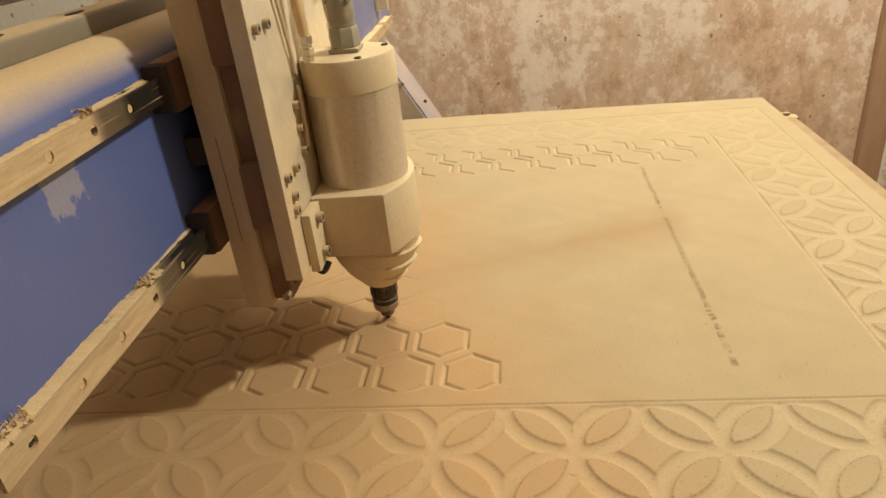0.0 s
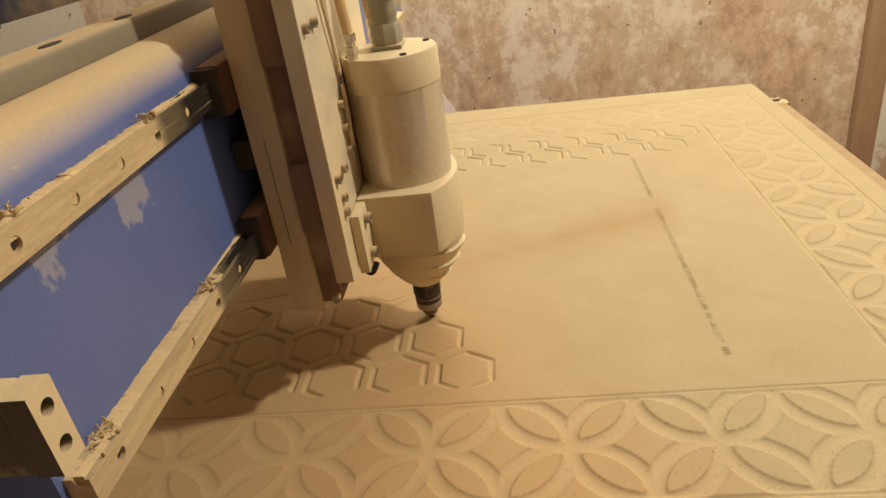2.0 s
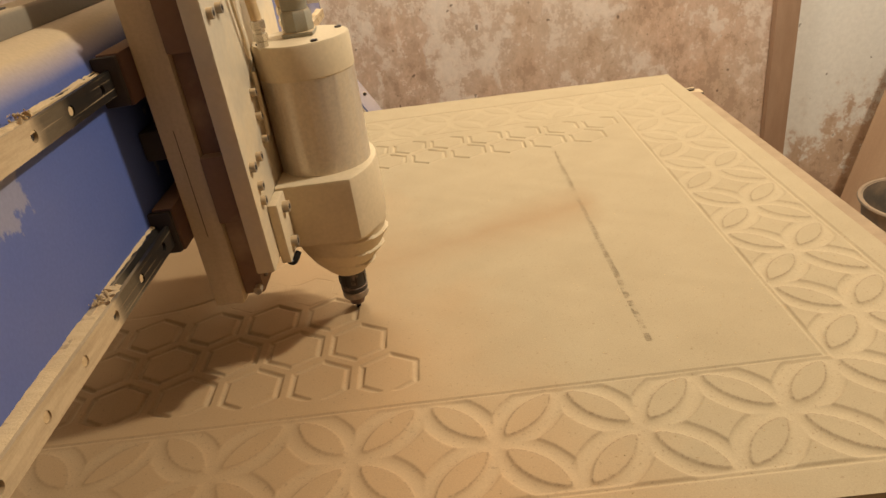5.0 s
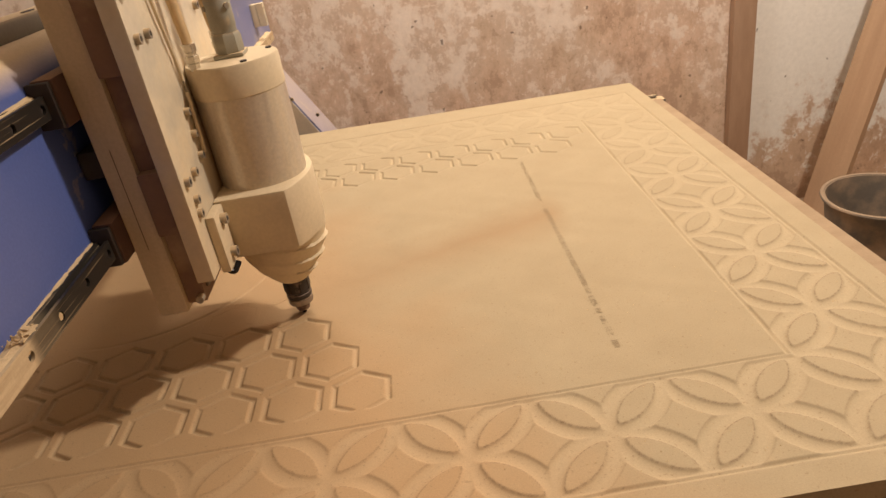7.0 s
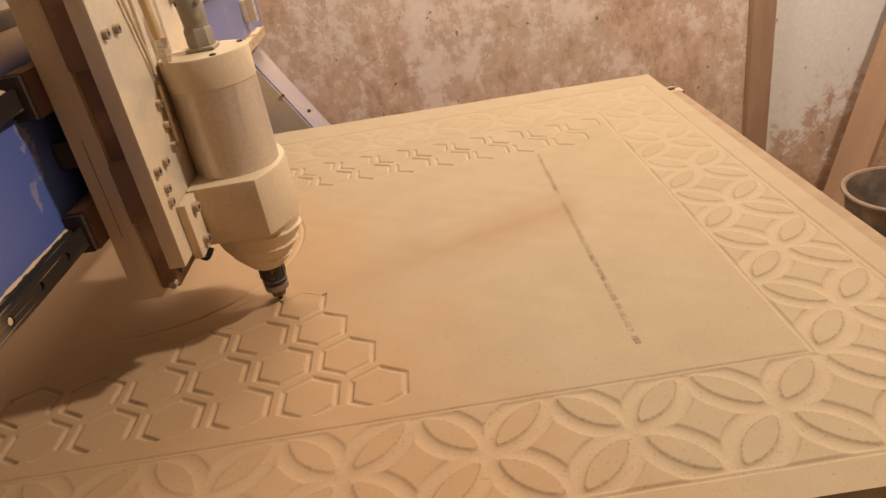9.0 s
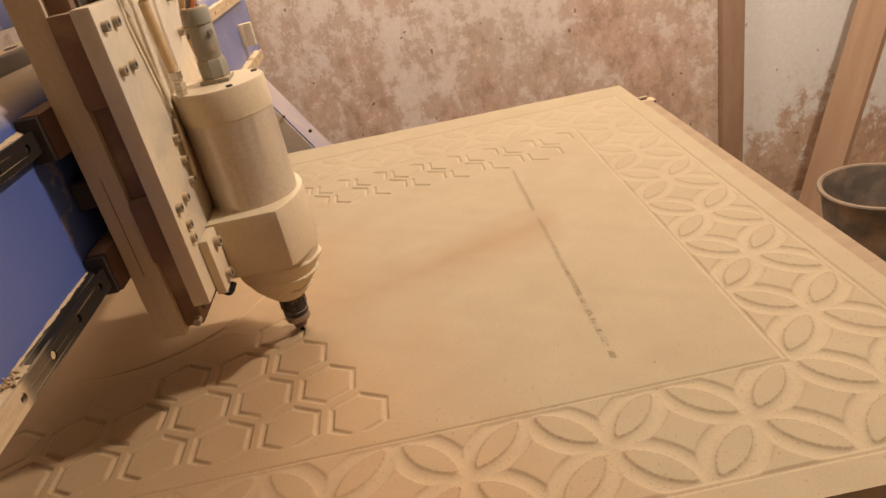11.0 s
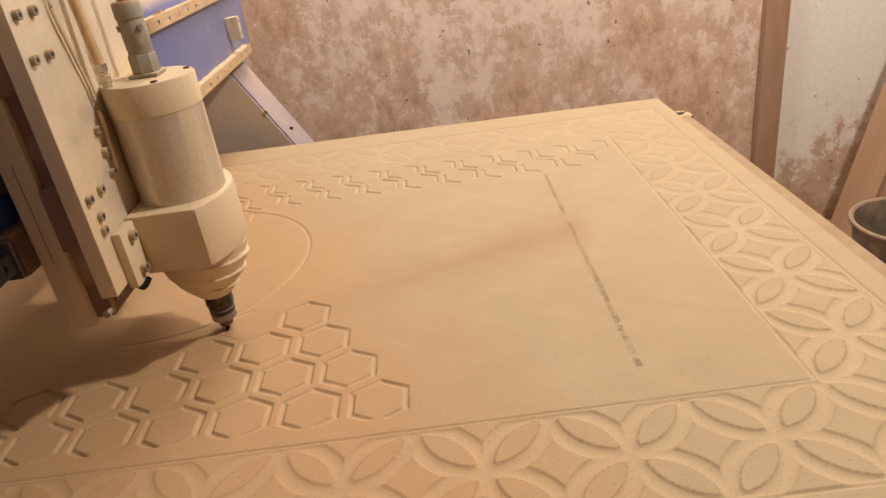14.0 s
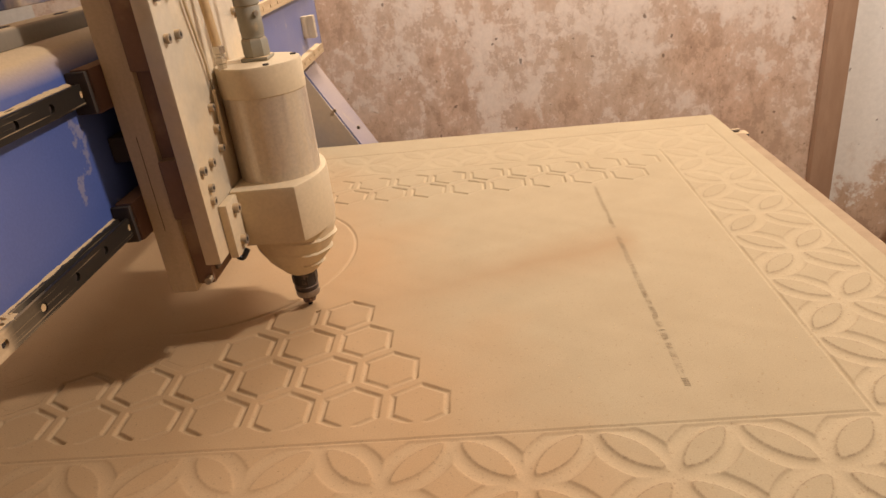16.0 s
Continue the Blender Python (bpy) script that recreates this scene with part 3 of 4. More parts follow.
def carved_sheet():
    root = tagged(new("mdf_sheet"), "tan MDF sheet carved with petals and hexagons on the bed", "board")
    step = 0.00132
    xs = np.arange(X0, X1 + step / 2, step)
    ys = np.arange(Y0, Y1 + step / 2, step)
    xs[-1], ys[-1] = X1, Y1
    gx, gy = np.meshgrid(xs, ys)
    gz, crease = sheet_height(gx, gy)
    gz = gz + TOP
    gy = gy + np.clip((gy - 0.982) / 0.068, 0, 1) * 0.03 * (X1 - gx)   # far edge sawn a little out of square
    nx, ny = len(xs), len(ys)
    co = np.stack([gx, gy, gz], axis=-1).reshape(-1, 3)
    idx = np.arange(nx * ny).reshape(ny, nx)
    quads = np.stack([idx[:-1, :-1], idx[:-1, 1:], idx[1:, 1:], idx[1:, :-1]], axis=-1).reshape(-1, 4)
    me = bpy.data.meshes.new("carved_face")
    me.from_pydata(co.tolist(), [], quads.tolist())
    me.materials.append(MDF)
    for poly in me.polygons:
        poly.use_smooth = True
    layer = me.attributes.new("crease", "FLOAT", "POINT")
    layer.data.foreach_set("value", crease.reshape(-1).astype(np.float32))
    face = new("carved_face", me)
    face.parent = root
    # edges and underside of the sheet
    bm = bmesh.new()
    for a, b in (((X0, Y0), (X1, Y0)), ((X1, Y0), (X1, Y1)), ((X1, Y1), (X0, Y1 + 0.03 * (X1 - X0)))):
        vs = [bm.verts.new((*a, 0.778)), bm.verts.new((*b, 0.778)), bm.verts.new((*b, TOP)), bm.verts.new((*a, TOP))]
        bm.faces.new(vs)
    bm.faces.new([bm.verts.new(c) for c in ((X0, Y0, 0.778), (X0, Y1, 0.778), (X1, Y1, 0.778), (X1, Y0, 0.778))])
    part("sheet_edge", bm, MDF, root, "", False)
    part("uncarved_end", boxed(-2.265, X0, Y0, Y1, 0.778, TOP), MDF, root, "", False)
    return root


sheet = carved_sheet()


def hex_side(cx, cy, k):
    """One straight strip of uncut board over one side of a hexagon, k sixths round from the right-hand side."""
    a = math.radians(60 * k)
    m = Matrix.Translation((cx, cy, 0)) @ Matrix.Rotation(a, 4, "Z")
    w = 0.0046
    outline = [(HEX_W / 2 - w, -1), (HEX_W / 2 + w, -1), (HEX_W / 2 + w, 1), (HEX_W / 2 - w, 1)]
    bm = prism([(u, sgn * (u - 0.0002) / math.sqrt(3)) for u, sgn in outline], "z", TOP - 0.002, TOP + 0.0002)
    bm.transform(m)
    ob = part("uncut_strip", bm, MDF, sheet, "", False)
    return ob


# times at which the cutter passes each side
CUTS = []
for (cx, cy), order in (
    ((-0.459 - HEX_PITCH, 0.056 + HEX_ROW * 2), ((0, 1.7), (5, 2.2), (4, 2.8), (3, 3.5), (2, 4.2), (1, 5.0))),
    ((-0.453 - HEX_PITCH * 1.5, 0.056 + HEX_ROW * 3), ((0, 7.4), (5, 7.8), (4, 8.3), (3, 8.9), (2, 9.5), (1, 10.2))),
    ((-0.453 - HEX_PITCH * 2.5, 0.056 + HEX_ROW * 3), ((2, 13.0), (3, 13.7), (4, 14.3), (5, 14.9), (0, 15.4), (1, 16.2)))):
    for k, when in order:
        CUTS.append((hex_side(cx, cy, k), when))


def dust_fill(cx, cy):
    """Dust packed into the six grooves of one hexagon."""
    bm = bmesh.new()
    w = 0.0044
    for k in range(6):
        m = Matrix.Translation((cx, cy, 0)) @ Matrix.Rotation(math.radians(60 * k), 4, "Z")
        outline = [(HEX_W / 2 - w, -1), (HEX_W / 2 + w, -1), (HEX_W / 2 + w, 1), (HEX_W / 2 - w, 1)]
        low, top = [[bm.verts.new(m @ Vector((u, sgn * (u - 0.0002) / math.sqrt(3), z))) for u, sgn in outline] for z in (TOP - 0.002, TOP + 0.0001)]
        bm.faces.new(top)
        bm.faces.new(low[::-1])
        for i in range(4):
            bm.faces.new((low[i], low[(i + 1) % 4], top[(i + 1) % 4], top[i]))
    return tagged(part("dust_fill", bm, MDF, sheet, "", False), kind="stuff")


# hexagons that the blown dust fills up, and when
FILLS = [(dust_fill(-0.459 - HEX_PITCH * (c + 1), 0.056 + HEX_ROW * 2), 6.4 + 0.35 * (7 - c)) for c in range(3, 8)]
FILLS += [(dust_fill(-0.459 - HEX_PITCH * (c + 0.5), 0.056 + HEX_ROW), 6.9 + 0.35 * (8 - c)) for c in range(6, 9)]


def printed_line():
    """Faded ink print along the sheet; what can't be read stands as bars."""
    root = tagged(new("printed_line"), "faded dark ink print across the bare board", "print")
    rng = random.Random(5)
    y = 0.057
    groups = [3, 3, 3, 2, 4, 2, 5, 2, 3, 4, 7, 4, 6, 3, 2, 3, 4, 2, 3, 5, 2, 4, 3]
    for count in groups:
        for c in range(count):
            hgt, wid = 0.0072, 0.0030
            if not (0.435 < y < 0.475):
                x0, x1 = -0.165 - hgt / 2, -0.165 + hgt / 2
                for k in range(2):
                    lo, hi = 0.5 * hgt * (rng.random() < 0.3), 0.5 * hgt * (rng.random() < 0.25)
                    if lo and hi:
                        continue
                    part("print_bar", boxed(x0 + lo, x1 - hi, y + wid * k, y + wid * k + 0.0007, TOP + 0.0003, TOP + 0.0005), INK if y < 0.43 else FAINT_INK, root, "", False)
                for at in (x0, -0.1654, x1 - 0.0008):
                    if rng.random() < 0.5:
                        part("print_bar", boxed(at, at + 0.0007, y + 0.0009, y + wid - 0.0001, TOP + 0.0003, TOP + 0.0005), INK if y < 0.43 else FAINT_INK, root, "", False)
            y += 0.0062
        y += 0.0052
    return root


printed_line()


def crumbs():
    """Loose wood crumbs scattered over the sheet."""
    rng = random.Random(11)
    vs, fs = [], []
    for k in range(900):
        x, y = rng.uniform(-0.62, 0.17), (rng.uniform(-0.17, 1.0) if k % 3 else rng.uniform(-0.17, 0.2))
        g, n = rng.uniform(0.0003, 0.0008), len(vs)
        for dx, dy, dz in ((1, 0, 0), (-0.6, 0.9, 0), (-0.6, -0.8, 0), (0, 0, 1.1)):
            vs.append((x + dx * g * rng.uniform(0.7, 2.0), y + dy * g, TOP + 0.0001 + dz * g))
        fs += [(n, n + 1, n + 3), (n + 1, n + 2, n + 3), (n + 2, n, n + 3)]
    me = bpy.data.meshes.new("wood_crumbs")
    me.from_pydata(vs, [], fs)
    me.materials.append(CRUST)
    return tagged(new("wood_crumbs", me), "fine pale wood crumbs scattered over the sheet", "sawdust", kind="stuff")


crumbs()

# ---- gantry: moves along x only; drawn with the cutter at x = 0 ----
GY0, GY1, RY0 = -0.33, 1.375, -0.299      # ends of the gantry; front end of the rails


def bolt_head(name, at, way, r, h, parent, mat=None):
    a = Vector(at)
    ob = part(name, rod(a, a + Vector(way) * h, r, 14), mat or BOLT, parent)
    # solid dark disc painted as the socket's shaded hollow
    part("socket", rod(a + Vector(way) * h * 0.9, a + Vector(way) * (h + 0.0004), r * 0.5, 6), DARK, ob)
    return ob


def gantry_thing():
    root = tagged(new("gantry"), "dusty blue router gantry beam with two steel guide rails", "gantry")
    R, n, bx = 0.042, 8, -0.147
    prof = [(-0.25, 0.993), (bx, 0.993)]
    prof += [(bx - R + R * math.cos(a), 1.209 - R + R * math.sin(a)) for a in [math.pi / 2 * i / n for i in range(n + 1)]]
    prof += [(-0.25, 1.209)]
    part("beam", prism(prof, "y", -0.305, GY1), BLUE, root, "blue painted beam, dust on its rounded top")
    part("end_cap", prism(prof, "y", GY1, GY1 + 0.006), TRAY, root)
    for z, fx in ((1.158, -0.1335), (1.006, -0.130)):
        bk = fx - 0.0034
        rail = part("guide_rail", prism([(bx, z - 0.011), (bk - 0.008, z - 0.011), (bk - 0.006, z - 0.006), (bk, z - 0.006), (bk, z + 0.006), (bk - 0.006, z + 0.006), (bk - 0.008, z + 0.011), (bx, z + 0.011)], "y", RY0, 1.31), RAIL, root, "dark steel profile rail")
        holes = [(-0.267 + 0.0585 * i, z) for i in range(27)]
        part("rail_face", holed(bk, fx, RY0, 1.31, z - 0.011, z + 0.011, holes, 0.0046), RAIL, rail)
        rim = wad = None
        for i, (y, _) in enumerate(holes):
            if rim is None:
                wad = part("dust_plug", rod((bk, 0, z), (fx - 0.0009, 0, z), 0.0044, 14, 0.0036), CRUST, rail, "dust packed in a screw hole")
                rim = part("screw_head", rod((bk - 0.0002, 0, z), (bk + 0.0008, 0, z), 0.0036, 12), DARK, rail)
                rim.location.y, wad.location.y = y, holes[1][0]
            elif i > 1:
                h2 = new("dust_plug", wad.data) if i % 3 == 1 or i % 7 == 2 else new("screw_head", rim.data)
                h2.parent = rail
                h2.location.y = y
        # dust caked along the stretches that the carriage does not sweep
        spans = [(RY0 + 0.002, -0.1985), (-0.1985, -0.088)] if z > 1.1 else [(RY0 + 0.002, -0.169), (-0.169, -0.06)]
        spans += [(0.74, 0.95), (0.95, 1.29)]
        for k, (a, b) in enumerate(spans):
            bm = bmesh.new()
            lump(bm, bx - 0.001, fx - 0.0006, a, b, z + 0.002, z + 0.0112, 0.0016, k * 7 + z, 70)
            part("sawdust_crust", bm, CRUST, rail, "caked sawdust on the rail")
        bm = bmesh.new()
        lump(bm, bx - 0.001, bx + 0.0045, -0.07, 0.75, z + 0.004, z + 0.0122, 0.0012, z, 160)
        part("sawdust_crust", bm, CRUST, rail, "thin ridge of sawdust between rail and beam")
        rng = random.Random(int(z * 1000))
        for yc in ((-0.255, -0.085, 0.76) if z > 1.1 else (-0.262, -0.085, 0.8)):
            bm = bmesh.new()
            for k in range(34):
                c = Vector((fx - 0.009 + rng.uniform(-0.009, 0.009), yc + rng.gauss(0, 0.007), z + 0.0125 + abs(rng.gauss(0, 0.002))))
                g = rng.uniform(0.0007, 0.0018)
                bmesh.ops.create_icosphere(bm, subdivisions=1, radius=g, matrix=Matrix.LocRotScale(c, Euler((rng.random() * 3, rng.random() * 3, 0)), (1, rng.uniform(0.6, 2.6), 0.5)))
            tagged(part("sawdust_heap", bm, CRUST, rail, "heap of wood shavings"), kind="stuff")
    for y, side in ((-0.3265, -0.205), (1.185, bx)):
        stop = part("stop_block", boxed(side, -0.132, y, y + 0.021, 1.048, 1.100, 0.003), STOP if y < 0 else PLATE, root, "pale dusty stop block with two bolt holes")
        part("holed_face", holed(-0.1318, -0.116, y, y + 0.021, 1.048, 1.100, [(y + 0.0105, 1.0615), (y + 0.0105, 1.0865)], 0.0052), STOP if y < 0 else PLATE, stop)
        for z in (1.0615, 1.0865):
            part("sunk_bolt", rod((-0.1322, y + 0.0105, z), (-0.127, y + 0.0105, z), 0.0038, 14), DARK, stop)
    # slotted tray on top
    part("cable_tray", prism([(-0.225, 1.2095), (-0.190, 1.2095), (-0.190, 1.226), (-0.192, 1.229), (-0.225, 1.229)], "y", GY0 - 0.1, GY1), TRAY, root, "dusty grey channel with slots along its top")
    for i in range(12):
        y = -0.30 + i * 0.115
        bm = bmesh.new()
        bmesh.ops.create_cone(bm, cap_ends=True, segments=16, radius1=1, radius2=1, depth=1, matrix=Matrix.LocRotScale((-0.205, y, 1.2292), None, (0.005, 0.014, 0.0012)))
        # raised dark oval carries the shade of an open slot
        part("slot", bm, DARK, root)
    part("overhead_bar", boxed(-0.40, -0.35, GY0 - 0.2, 0.9, 1.232, 1.29, 0.004), FRAME, root, "dark bar above the beam")
    # side plates that carry the beam
    for y0, y1 in ((1.2, 1.345), (-0.44, -0.335)):
        leg = part("side_plate", prism([(-0.40, 0.45), (0.128, 0.45), (-0.179, 0.99), (-0.40, 0.99)], "y", y0 + 0.004, y1, 0.004), BLUE, root, "blue sloping side plate")
        if y0 > 0:
            part("inner_face", prism([(-0.40, 0.45), (0.121, 0.45), (-0.184, 0.988), (-0.40, 0.988)], "y", y0, y0 + 0.0035), PALE, leg, "dusty inner face, paled further as if lit from the sheet")
            for k in range(2):
                bolt_head("bolt", (-0.105 + 0.055 * k, y0 - 0.001, 0.86 - 0.05 * k), (0, -1, 0), 0.005, 0.004, leg)
    return root


gantry = gantry_thing()

# ---- carriage on the gantry rails ----


def carriage_thing():
    root = tagged(new("z_carriage"), "dust-coated upright carriage column riding on the gantry rails", "carriage")
    part("column", boxed(-0.1235, -0.0910, -0.126, 0.126, 0.900, 1.62, 0.003), COLUMN, root, "pale dusty column")
    part("seam", boxed(-0.1085, -0.1080, -0.1264, -0.1255, 0.985, 1.10), DARK, root)
    part("rail_base", boxed(-0.0908, -0.069, -0.119, 0.119, 0.907, 1.60, 0.002), SHADE, root, "dusty rail base toned brown for recess shade")
    for y in (-0.098, 0.098):
        rail = part("z_rail", boxed(-0.069, -0.0655, y - 0.010, y + 0.010, 0.92, 1.55, 0.001), STEEL, root)
        for z, hz in ((1.035, 0.036), (1.215, 0.045)):
            part("slider", boxed(-0.0906, -0.0648, y - 0.034, y + 0.034, z - hz, z + hz, 0.003), SHADE, rail)
    for z in (1.158, 1.008):
        for y in (-0.105, 0.105):
            bb = part("bearing_block", boxed(-0.146, -0.1236, y - 0.045, y + 0.045, z - 0.024, z + 0.024, 0.004), BEARING, root, "dusty bearing block toned dark red-brown for shade")
            part("end_seal", boxed(-0.148, -0.1255, y - 0.052, y - 0.0452, z - 0.022, z + 0.022, 0.002), DARK, bb)
    part("drive_bracket", boxed(-0.146, -0.1237, -0.12, 0.12, 1.07, 1.10, 0.003), DARK, root)
    part("top_bracket", boxed(-0.0909, -0.048, -0.10, 0.09, 1.268, 1.285, 0.003), STEEL, root)
    part("screw", rod((-0.0668, 0, 0.94), (-0.0668, 0, 1.58), 0.006), STEEL, root)
    part("corner_bolt", rod((-0.074, -0.119, 0.914), (-0.074, -0.128, 0.914), 0.0045), BOLT, root)
    return root


carriage = carriage_thing()

# ---- spindle head: plate, clamp, motor, collet ----


def nose_shape(cx, steps=72, rows=44):
    """A rounded cone; the dust on it has broken into leaning ledges on the side of the open board."""
    bm, rings = bmesh.new(), []
    for i in range(rows + 1):
        u = i / rows
        z = 0.857 + 0.074 * u
        smooth = 0.020 + 0.038 * math.sin(math.pi / 2 * min(1.0, u * 1.02)) ** 0.85
        ring = []
        for k in range(steps):
            a = 2 * math.pi * k / steps
            lean = u * 3.6 + 0.35 * math.cos(a - 0.5) + 0.05 * math.sin(5 * a)
            ledge = (lean % 1.0) ** 1.5
            torn = 0.12 + 0.88 * max(0.0, math.cos(a - 0.1)) ** 0.7
            fade = min(1.0, u * 5, (1 - u) * 9)
            r = smooth + fade * torn * 0.0052 * (ledge - 0.55) + 0.0005 * noise.noise(Vector((math.cos(a) * 6, math.sin(a) * 6, z * 160)))
            ring.append(bm.verts.new((cx + r * math.cos(a), r * math.sin(a), z)))
        rings.append(ring)
    for a, b in zip(rings, rings[1:]):
        for k in range(steps):
            bm.faces.new((a[k], a[(k + 1) % steps], b[(k + 1) % steps], b[k]))
    bm.faces.new(rings[0][::-1])
    bm.faces.new(rings[-1])
    return bm


def head_thing():
    root = tagged(new("spindle_head"), "dust-covered router spindle in its clamp, cutting the sheet", "spindle")
    plate = part("mounting_plate", boxed(-0.0645, -0.045, -0.142, 0.142, 0.942, 1.262, 0.0025), PLATE, root, "pale dusty aluminium plate")
    for z in (1.054, 1.20, 1.242):
        for y in (-0.128, -0.098, 0.098, 0.128):
            bolt_head("bolt", (-0.045, y, z), (1, 0, 0), 0.0052, 0.0055, plate)
    for z in (1.015, 1.03):
        bolt_head("bolt", (-0.045, -0.118 - (1.03 - z) * 0.2, z), (1, 0, 0), 0.005, 0.005, plate)
    cx = 0.006
    # clamp: flat cheeks and a round nose
    half, sag = 0.0705, 0.0255
    R = (half ** 2 + sag ** 2) / (2 * sag)
    a0 = math.asin(half / R)
    pts = [(-0.045, -half)]
    pts += [(0.039 + sag - R + R * math.cos(a), R * math.sin(a)) for a in [-a0 + 2 * a0 * i / 20 for i in range(21)]]
    pts += [(-0.045, 0.0705)]
    clamp_ob = part("clamp", prism(pts, "z", 0.93, 1.006, 0.0042), CAST, root, "cast clamp block with flat cheeks and a round nose")
    for y0, y1 in ((-0.112, -0.072), (0.072, 0.112)):
        ear = part("ear", boxed(-0.0448, -0.034, y0, y1, 0.935, 1.004, 0.002), CAST, clamp_ob)
        ym = y0 + 0.022 if y0 < 0 else y1 - 0.022
        for z in (0.95, 0.992):
            bolt_head("ear_bolt", (-0.034, ym, z), (1, 0, 0), 0.0062, 0.007, ear)
    part("cable_clip", tube([(-0.043, -0.1, 0.936), (-0.038, -0.1, 0.930), (-0.034, -0.098, 0.9295), (-0.03, -0.09, 0.936)], 0.0035), BLACK, root)
    # motor
    part("motor_can", lathe([(0.0522, 1.003), (0.0522, 1.118)], cx), CAN, root, "brushed steel motor can under streaky dust")
    cap = part("motor_cap", lathe([(0.0522, 1.112), (0.0530, 1.113), (0.053, 1.146), (0.0515, 1.1485), (0.020, 1.1492)], cx), CAST, root, "dusty motor cap")
    for k in range(4):
        a = math.radians(28 + 90 * k)
        part("cap_screw", rod((cx + 0.045 * math.cos(a), 0.045 * math.sin(a), 1.1485), (cx + 0.045 * math.cos(a), 0.045 * math.sin(a), 1.1502), 0.0038), DARK, cap)
    part("nose_boot", nose_shape(cx), CAST, root, "rounded nose coated in layers of torn dust")
    nut = part("collet_nut", lathe([(0.0120, 0.8265), (0.0167, 0.8275), (0.0172, 0.8295), (0.0172, 0.8335), (0.0164, 0.8345), (0.0164, 0.8365), (0.0172, 0.8375), (0.0172, 0.8525), (0.0165, 0.8565), (0.012, 0.858)], cx, 0, 32), NUT, root, "black collet nut")
    part("nut_ring", lathe([(0.0130, 0.8165), (0.0162, 0.8180), (0.0168, 0.8205), (0.0168, 0.8262), (0.0150, 0.8268)], cx, 0, 32), RING, nut, "scuffed steel ring")
    part("nut_skirt", lathe([(0.0050, 0.8050), (0.0088, 0.8065), (0.0100, 0.8110), (0.0092, 0.8130), (0.0105, 0.8170), (0.0105, 0.8198)], cx, 0, 24), TIP, nut, "dusty lower collar")
    for k in range(8):
        a = math.radians(22 + 45 * k)
        c, d = Vector((cx + 0.0171 * math.cos(a), 0.0171 * math.sin(a), 0.839)), Vector((cx + 0.0171 * math.cos(a), 0.0171 * math.sin(a), 0.8515))
        part("nut_groove", rod(c, d, 0.0011, 6), DARK, nut)
    part("cutter_bit", lathe([(0.0008, 0.7950), (0.0034, 0.7985), (0.0034, 0.8065)], cx, 0, 12), BLACK, root, "steel cutter bit")
    # plug and wires
    px, py = cx + 0.0, 0.004
    plug = part("power_plug", lathe([(0.0138, 1.176), (0.0138, 1.181), (0.0145, 1.182), (0.0145, 1.212), (0.0138, 1.213), (0.0155, 1.214), (0.0158, 1.229), (0.0138, 1.232)], px, py, 24), GREY, root, "grey round power plug")
    part("plug_flange", boxed(px - 0.017, px + 0.017, py - 0.017, py + 0.017, 1.1495, 1.154, 0.002), GREY, plug)
    part("plug_nut", lathe([(0.0160, 1.154), (0.0168, 1.156), (0.0168, 1.172), (0.0150, 1.1755)], px, py, 8), GREY, plug)
    for k in range(3):
        a = math.radians(200 + 120 * k)
        part("plug_screw", rod((px + 0.0140 * math.cos(a), py + 0.0140 * math.sin(a), 1.204), (px + 0.0168 * math.cos(a), py + 0.0168 * math.sin(a), 1.204), 0.0034), BOLT, plug)
    for k in range(4):
        a = 1.6 * k
        w = part("wire", tube([(px + 0.006 * math.cos(a), py + 0.006 * math.sin(a), 1.230), (px + 0.004 * math.cos(a + 1), py + 0.004 * math.sin(a + 1), 1.246), (px - 0.006 + 0.006 * math.cos(a), py + 0.008 * math.sin(a), 1.265), (px - 0.02, py + 0.02 + 0.004 * k, 1.36), (px - 0.05, py + 0.03, 1.5)], 0.0028, 6), COPPER if k % 2 else GREY, plug)
    # coolant fittings and hoses
    for k, (fx, fy) in enumerate(((-0.027, -0.034), (-0.014, 0.040))):
        f = part("hose_fitting", lathe([(0.006, 1.146), (0.006, 1.154), (0.0076, 1.155), (0.0076, 1.162), (0.006, 1.163), (0.006, 1.166), (0.0074, 1.167), (0.0074, 1.175), (0.0055, 1.176)], fx, fy, 6), BRASS, root, "bright nickel hose fitting")
        part("hose", tube([(fx, fy, 1.174), (fx - 0.003, fy + 0.002, 1.21), (fx - 0.006 + 0.01 * k, fy + 0.004, 1.26), (fx - 0.002, fy + 0.004 + 0.015 * k, 1.34), (fx - 0.03, fy + 0.03, 1.48)], 0.0056, 16), HOSE, f, "amber plastic hose")
    # thin tube imitates the wavy shadow that a hose throws on the plate
    part("cable_shadow_line", tube([(-0.043, -0.06, 1.30), (-0.0405, -0.066, 1.24), (-0.0405, -0.055, 1.19), (-0.0405, -0.045, 1.14), (-0.0405, -0.05, 1.06)], 0.0022, 6), CAST, plate, "thin raised line imitating a cable shadow on the plate")
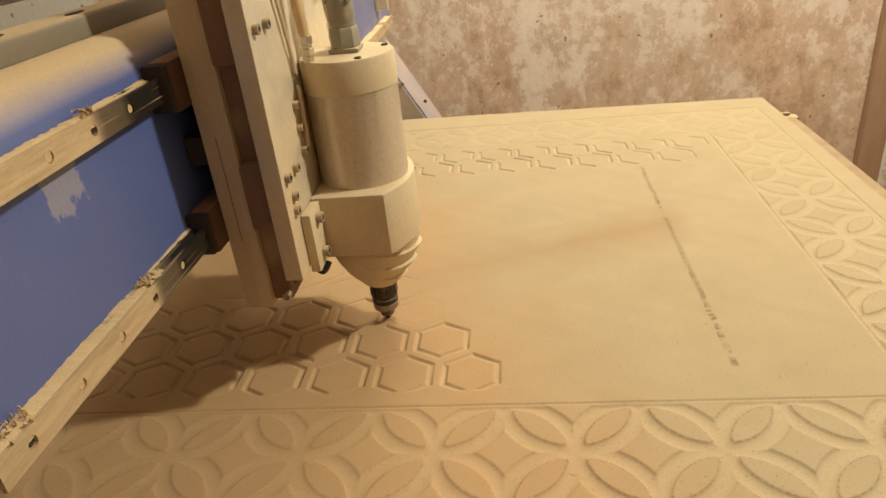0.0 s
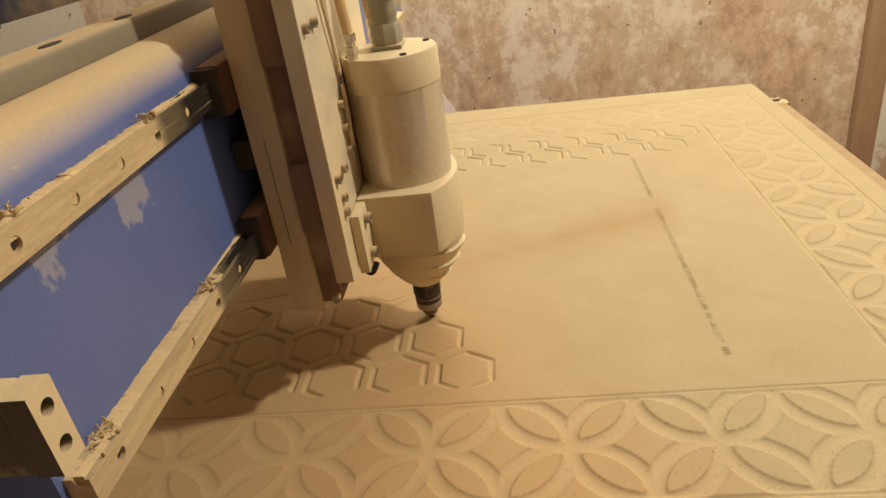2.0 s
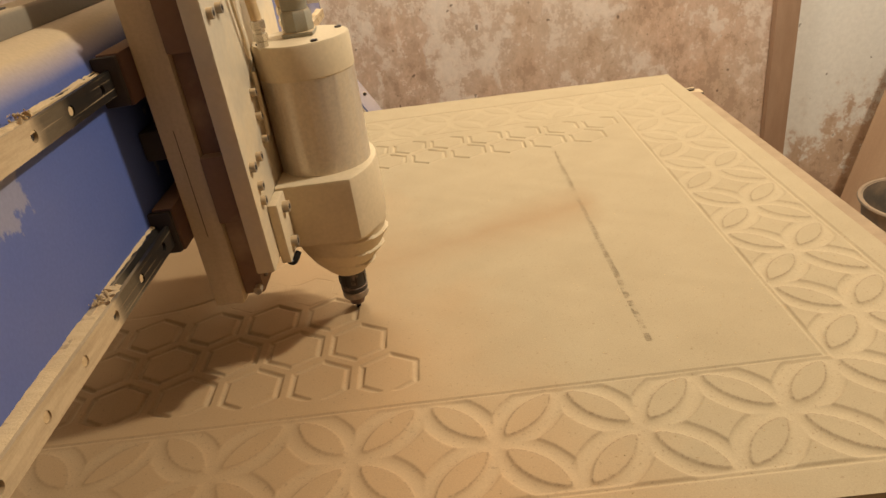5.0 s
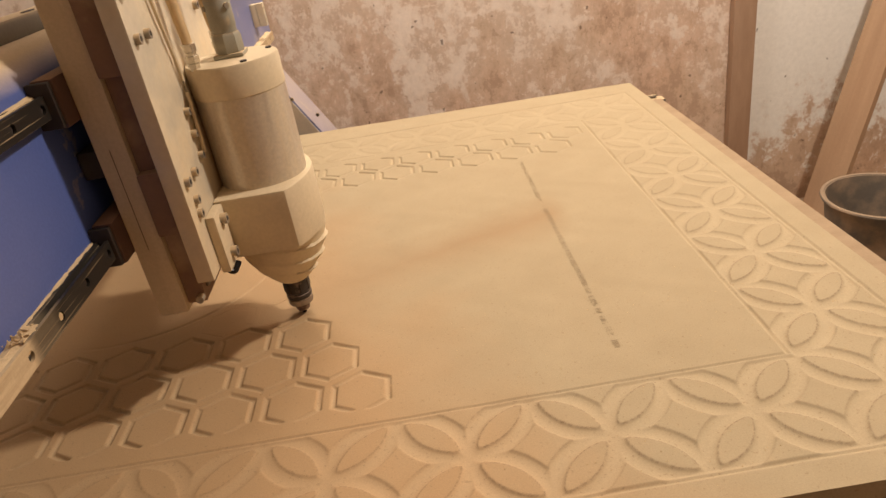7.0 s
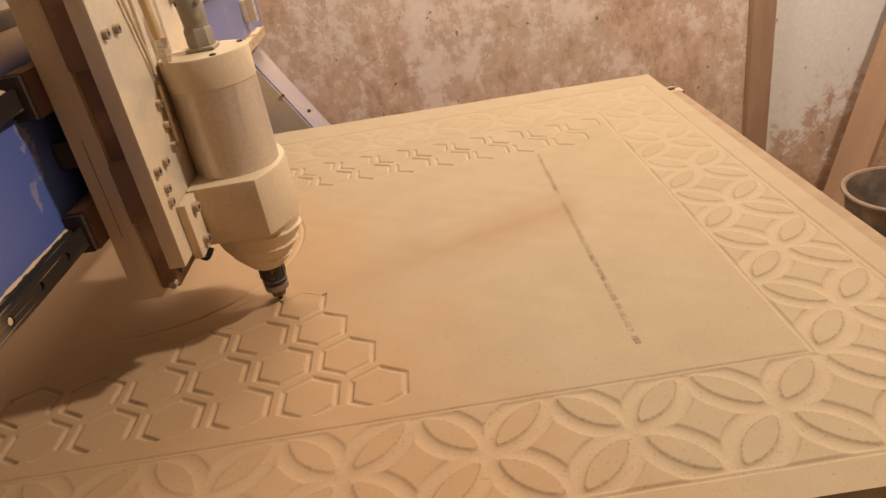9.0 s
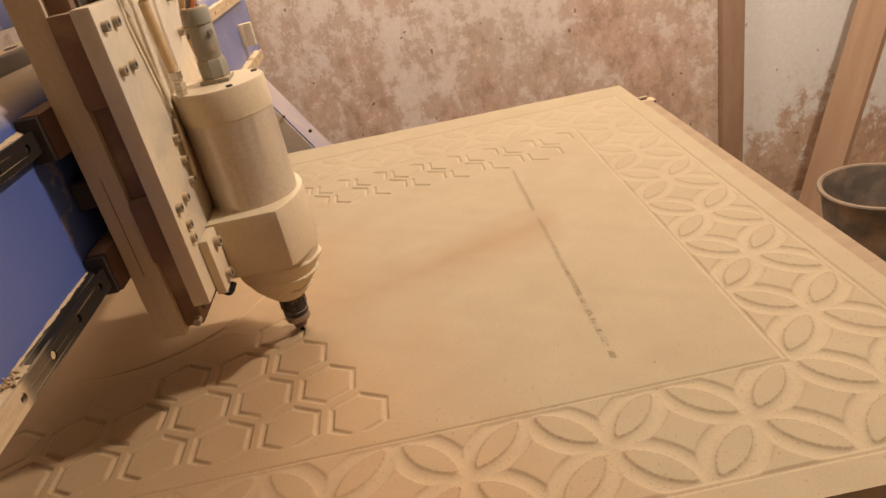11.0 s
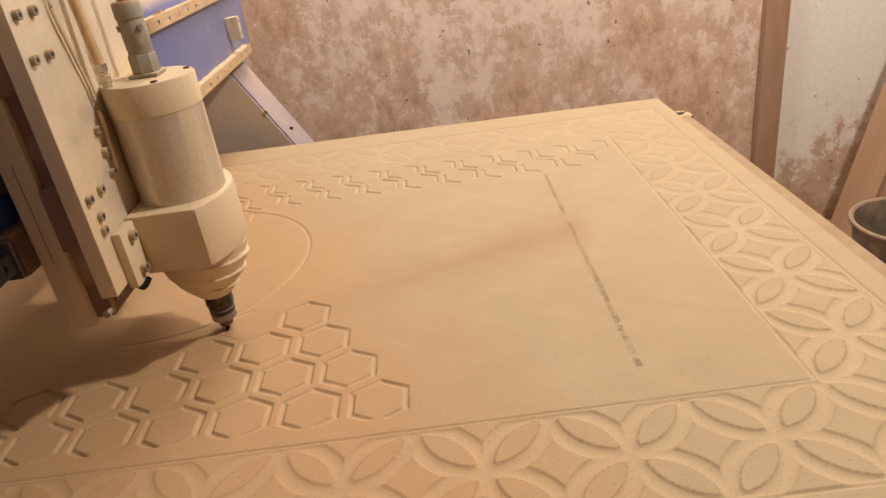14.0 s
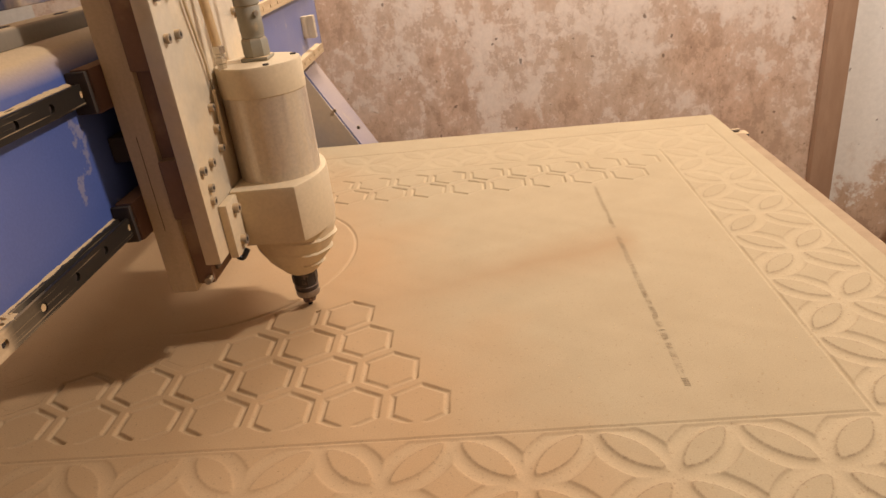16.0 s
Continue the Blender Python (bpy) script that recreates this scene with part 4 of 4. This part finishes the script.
    for z in (1.06, 1.085, 1.11):
        bolt_head("side_bolt", (-0.045, -0.06, z), (1, 0, 0), 0.0042, 0.006, plate)
    return root


head = head_thing()

# x and y of the cutter over time
TRAVEL = [
    (0, -0.5812, 0.1809),
    (0.5, -0.5665, 0.1848),
    (1, -0.5272, 0.1846),
    (1.5, -0.5073, 0.1836),
    (2, -0.5137, 0.1760),
    (2.5, -0.5416, 0.1642),
    (3, -0.5666, 0.1799),
    (3.5, -0.5680, 0.1980),
    (4.2, -0.5400, 0.2280),
    (4.9, -0.5100, 0.2120),
    (5.5, -0.5098, 0.1818),
    (6, -0.5159, 0.1957),
    (6.5, -0.5372, 0.2344),
    (7, -0.5482, 0.2499),
    (7.5, -0.5511, 0.2469),
    (8, -0.5799, 0.2303),
    (8.5, -0.6091, 0.2501),
    (9, -0.6091, 0.2869),
    (9.5, -0.5920, 0.2930),
    (10.2, -0.5530, 0.2820),
    (10.8, -0.5460, 0.2620),
    (11.5, -0.5612, 0.2633),
    (12, -0.5987, 0.2665),
    (12.5, -0.6399, 0.2707),
    (13, -0.6818, 0.2764),
    (13.5, -0.6843, 0.2728),
    (14, -0.6844, 0.2572),
    (14.5, -0.6555, 0.2378),
    (15, -0.6263, 0.2539),
    (15.5, -0.6227, 0.2796),
    (16, -0.6393, 0.3009),
]


def motions():
    walk(gantry, [(t, pose(x, 0, 0)) for t, x, y in TRAVEL])
    walk(carriage, [(t, pose(x, y, 0)) for t, x, y in TRAVEL])
    walk(head, [(t, pose(x, y, 0)) for t, x, y in TRAVEL])
    for strip, when in CUTS:
        if when < 15.8:
            walk(strip, [(0, pose(0, 0, 0)), (when - 0.12, pose(0, 0, 0)), (when + 0.12, pose(0, 0, -0.012)), (16, pose(0, 0, -0.012))])
        else:
            walk(strip, [(0, pose(0, 0, 0)), (16, pose(0, 0, 0))])
    for fill, when in FILLS:
        walk(fill, [(0, pose(0, 0, -0.006)), (when - 0.8, pose(0, 0, -0.004)), (when + 0.8, pose(0, 0, 0)), (16, pose(0, 0, 0))])


motions()
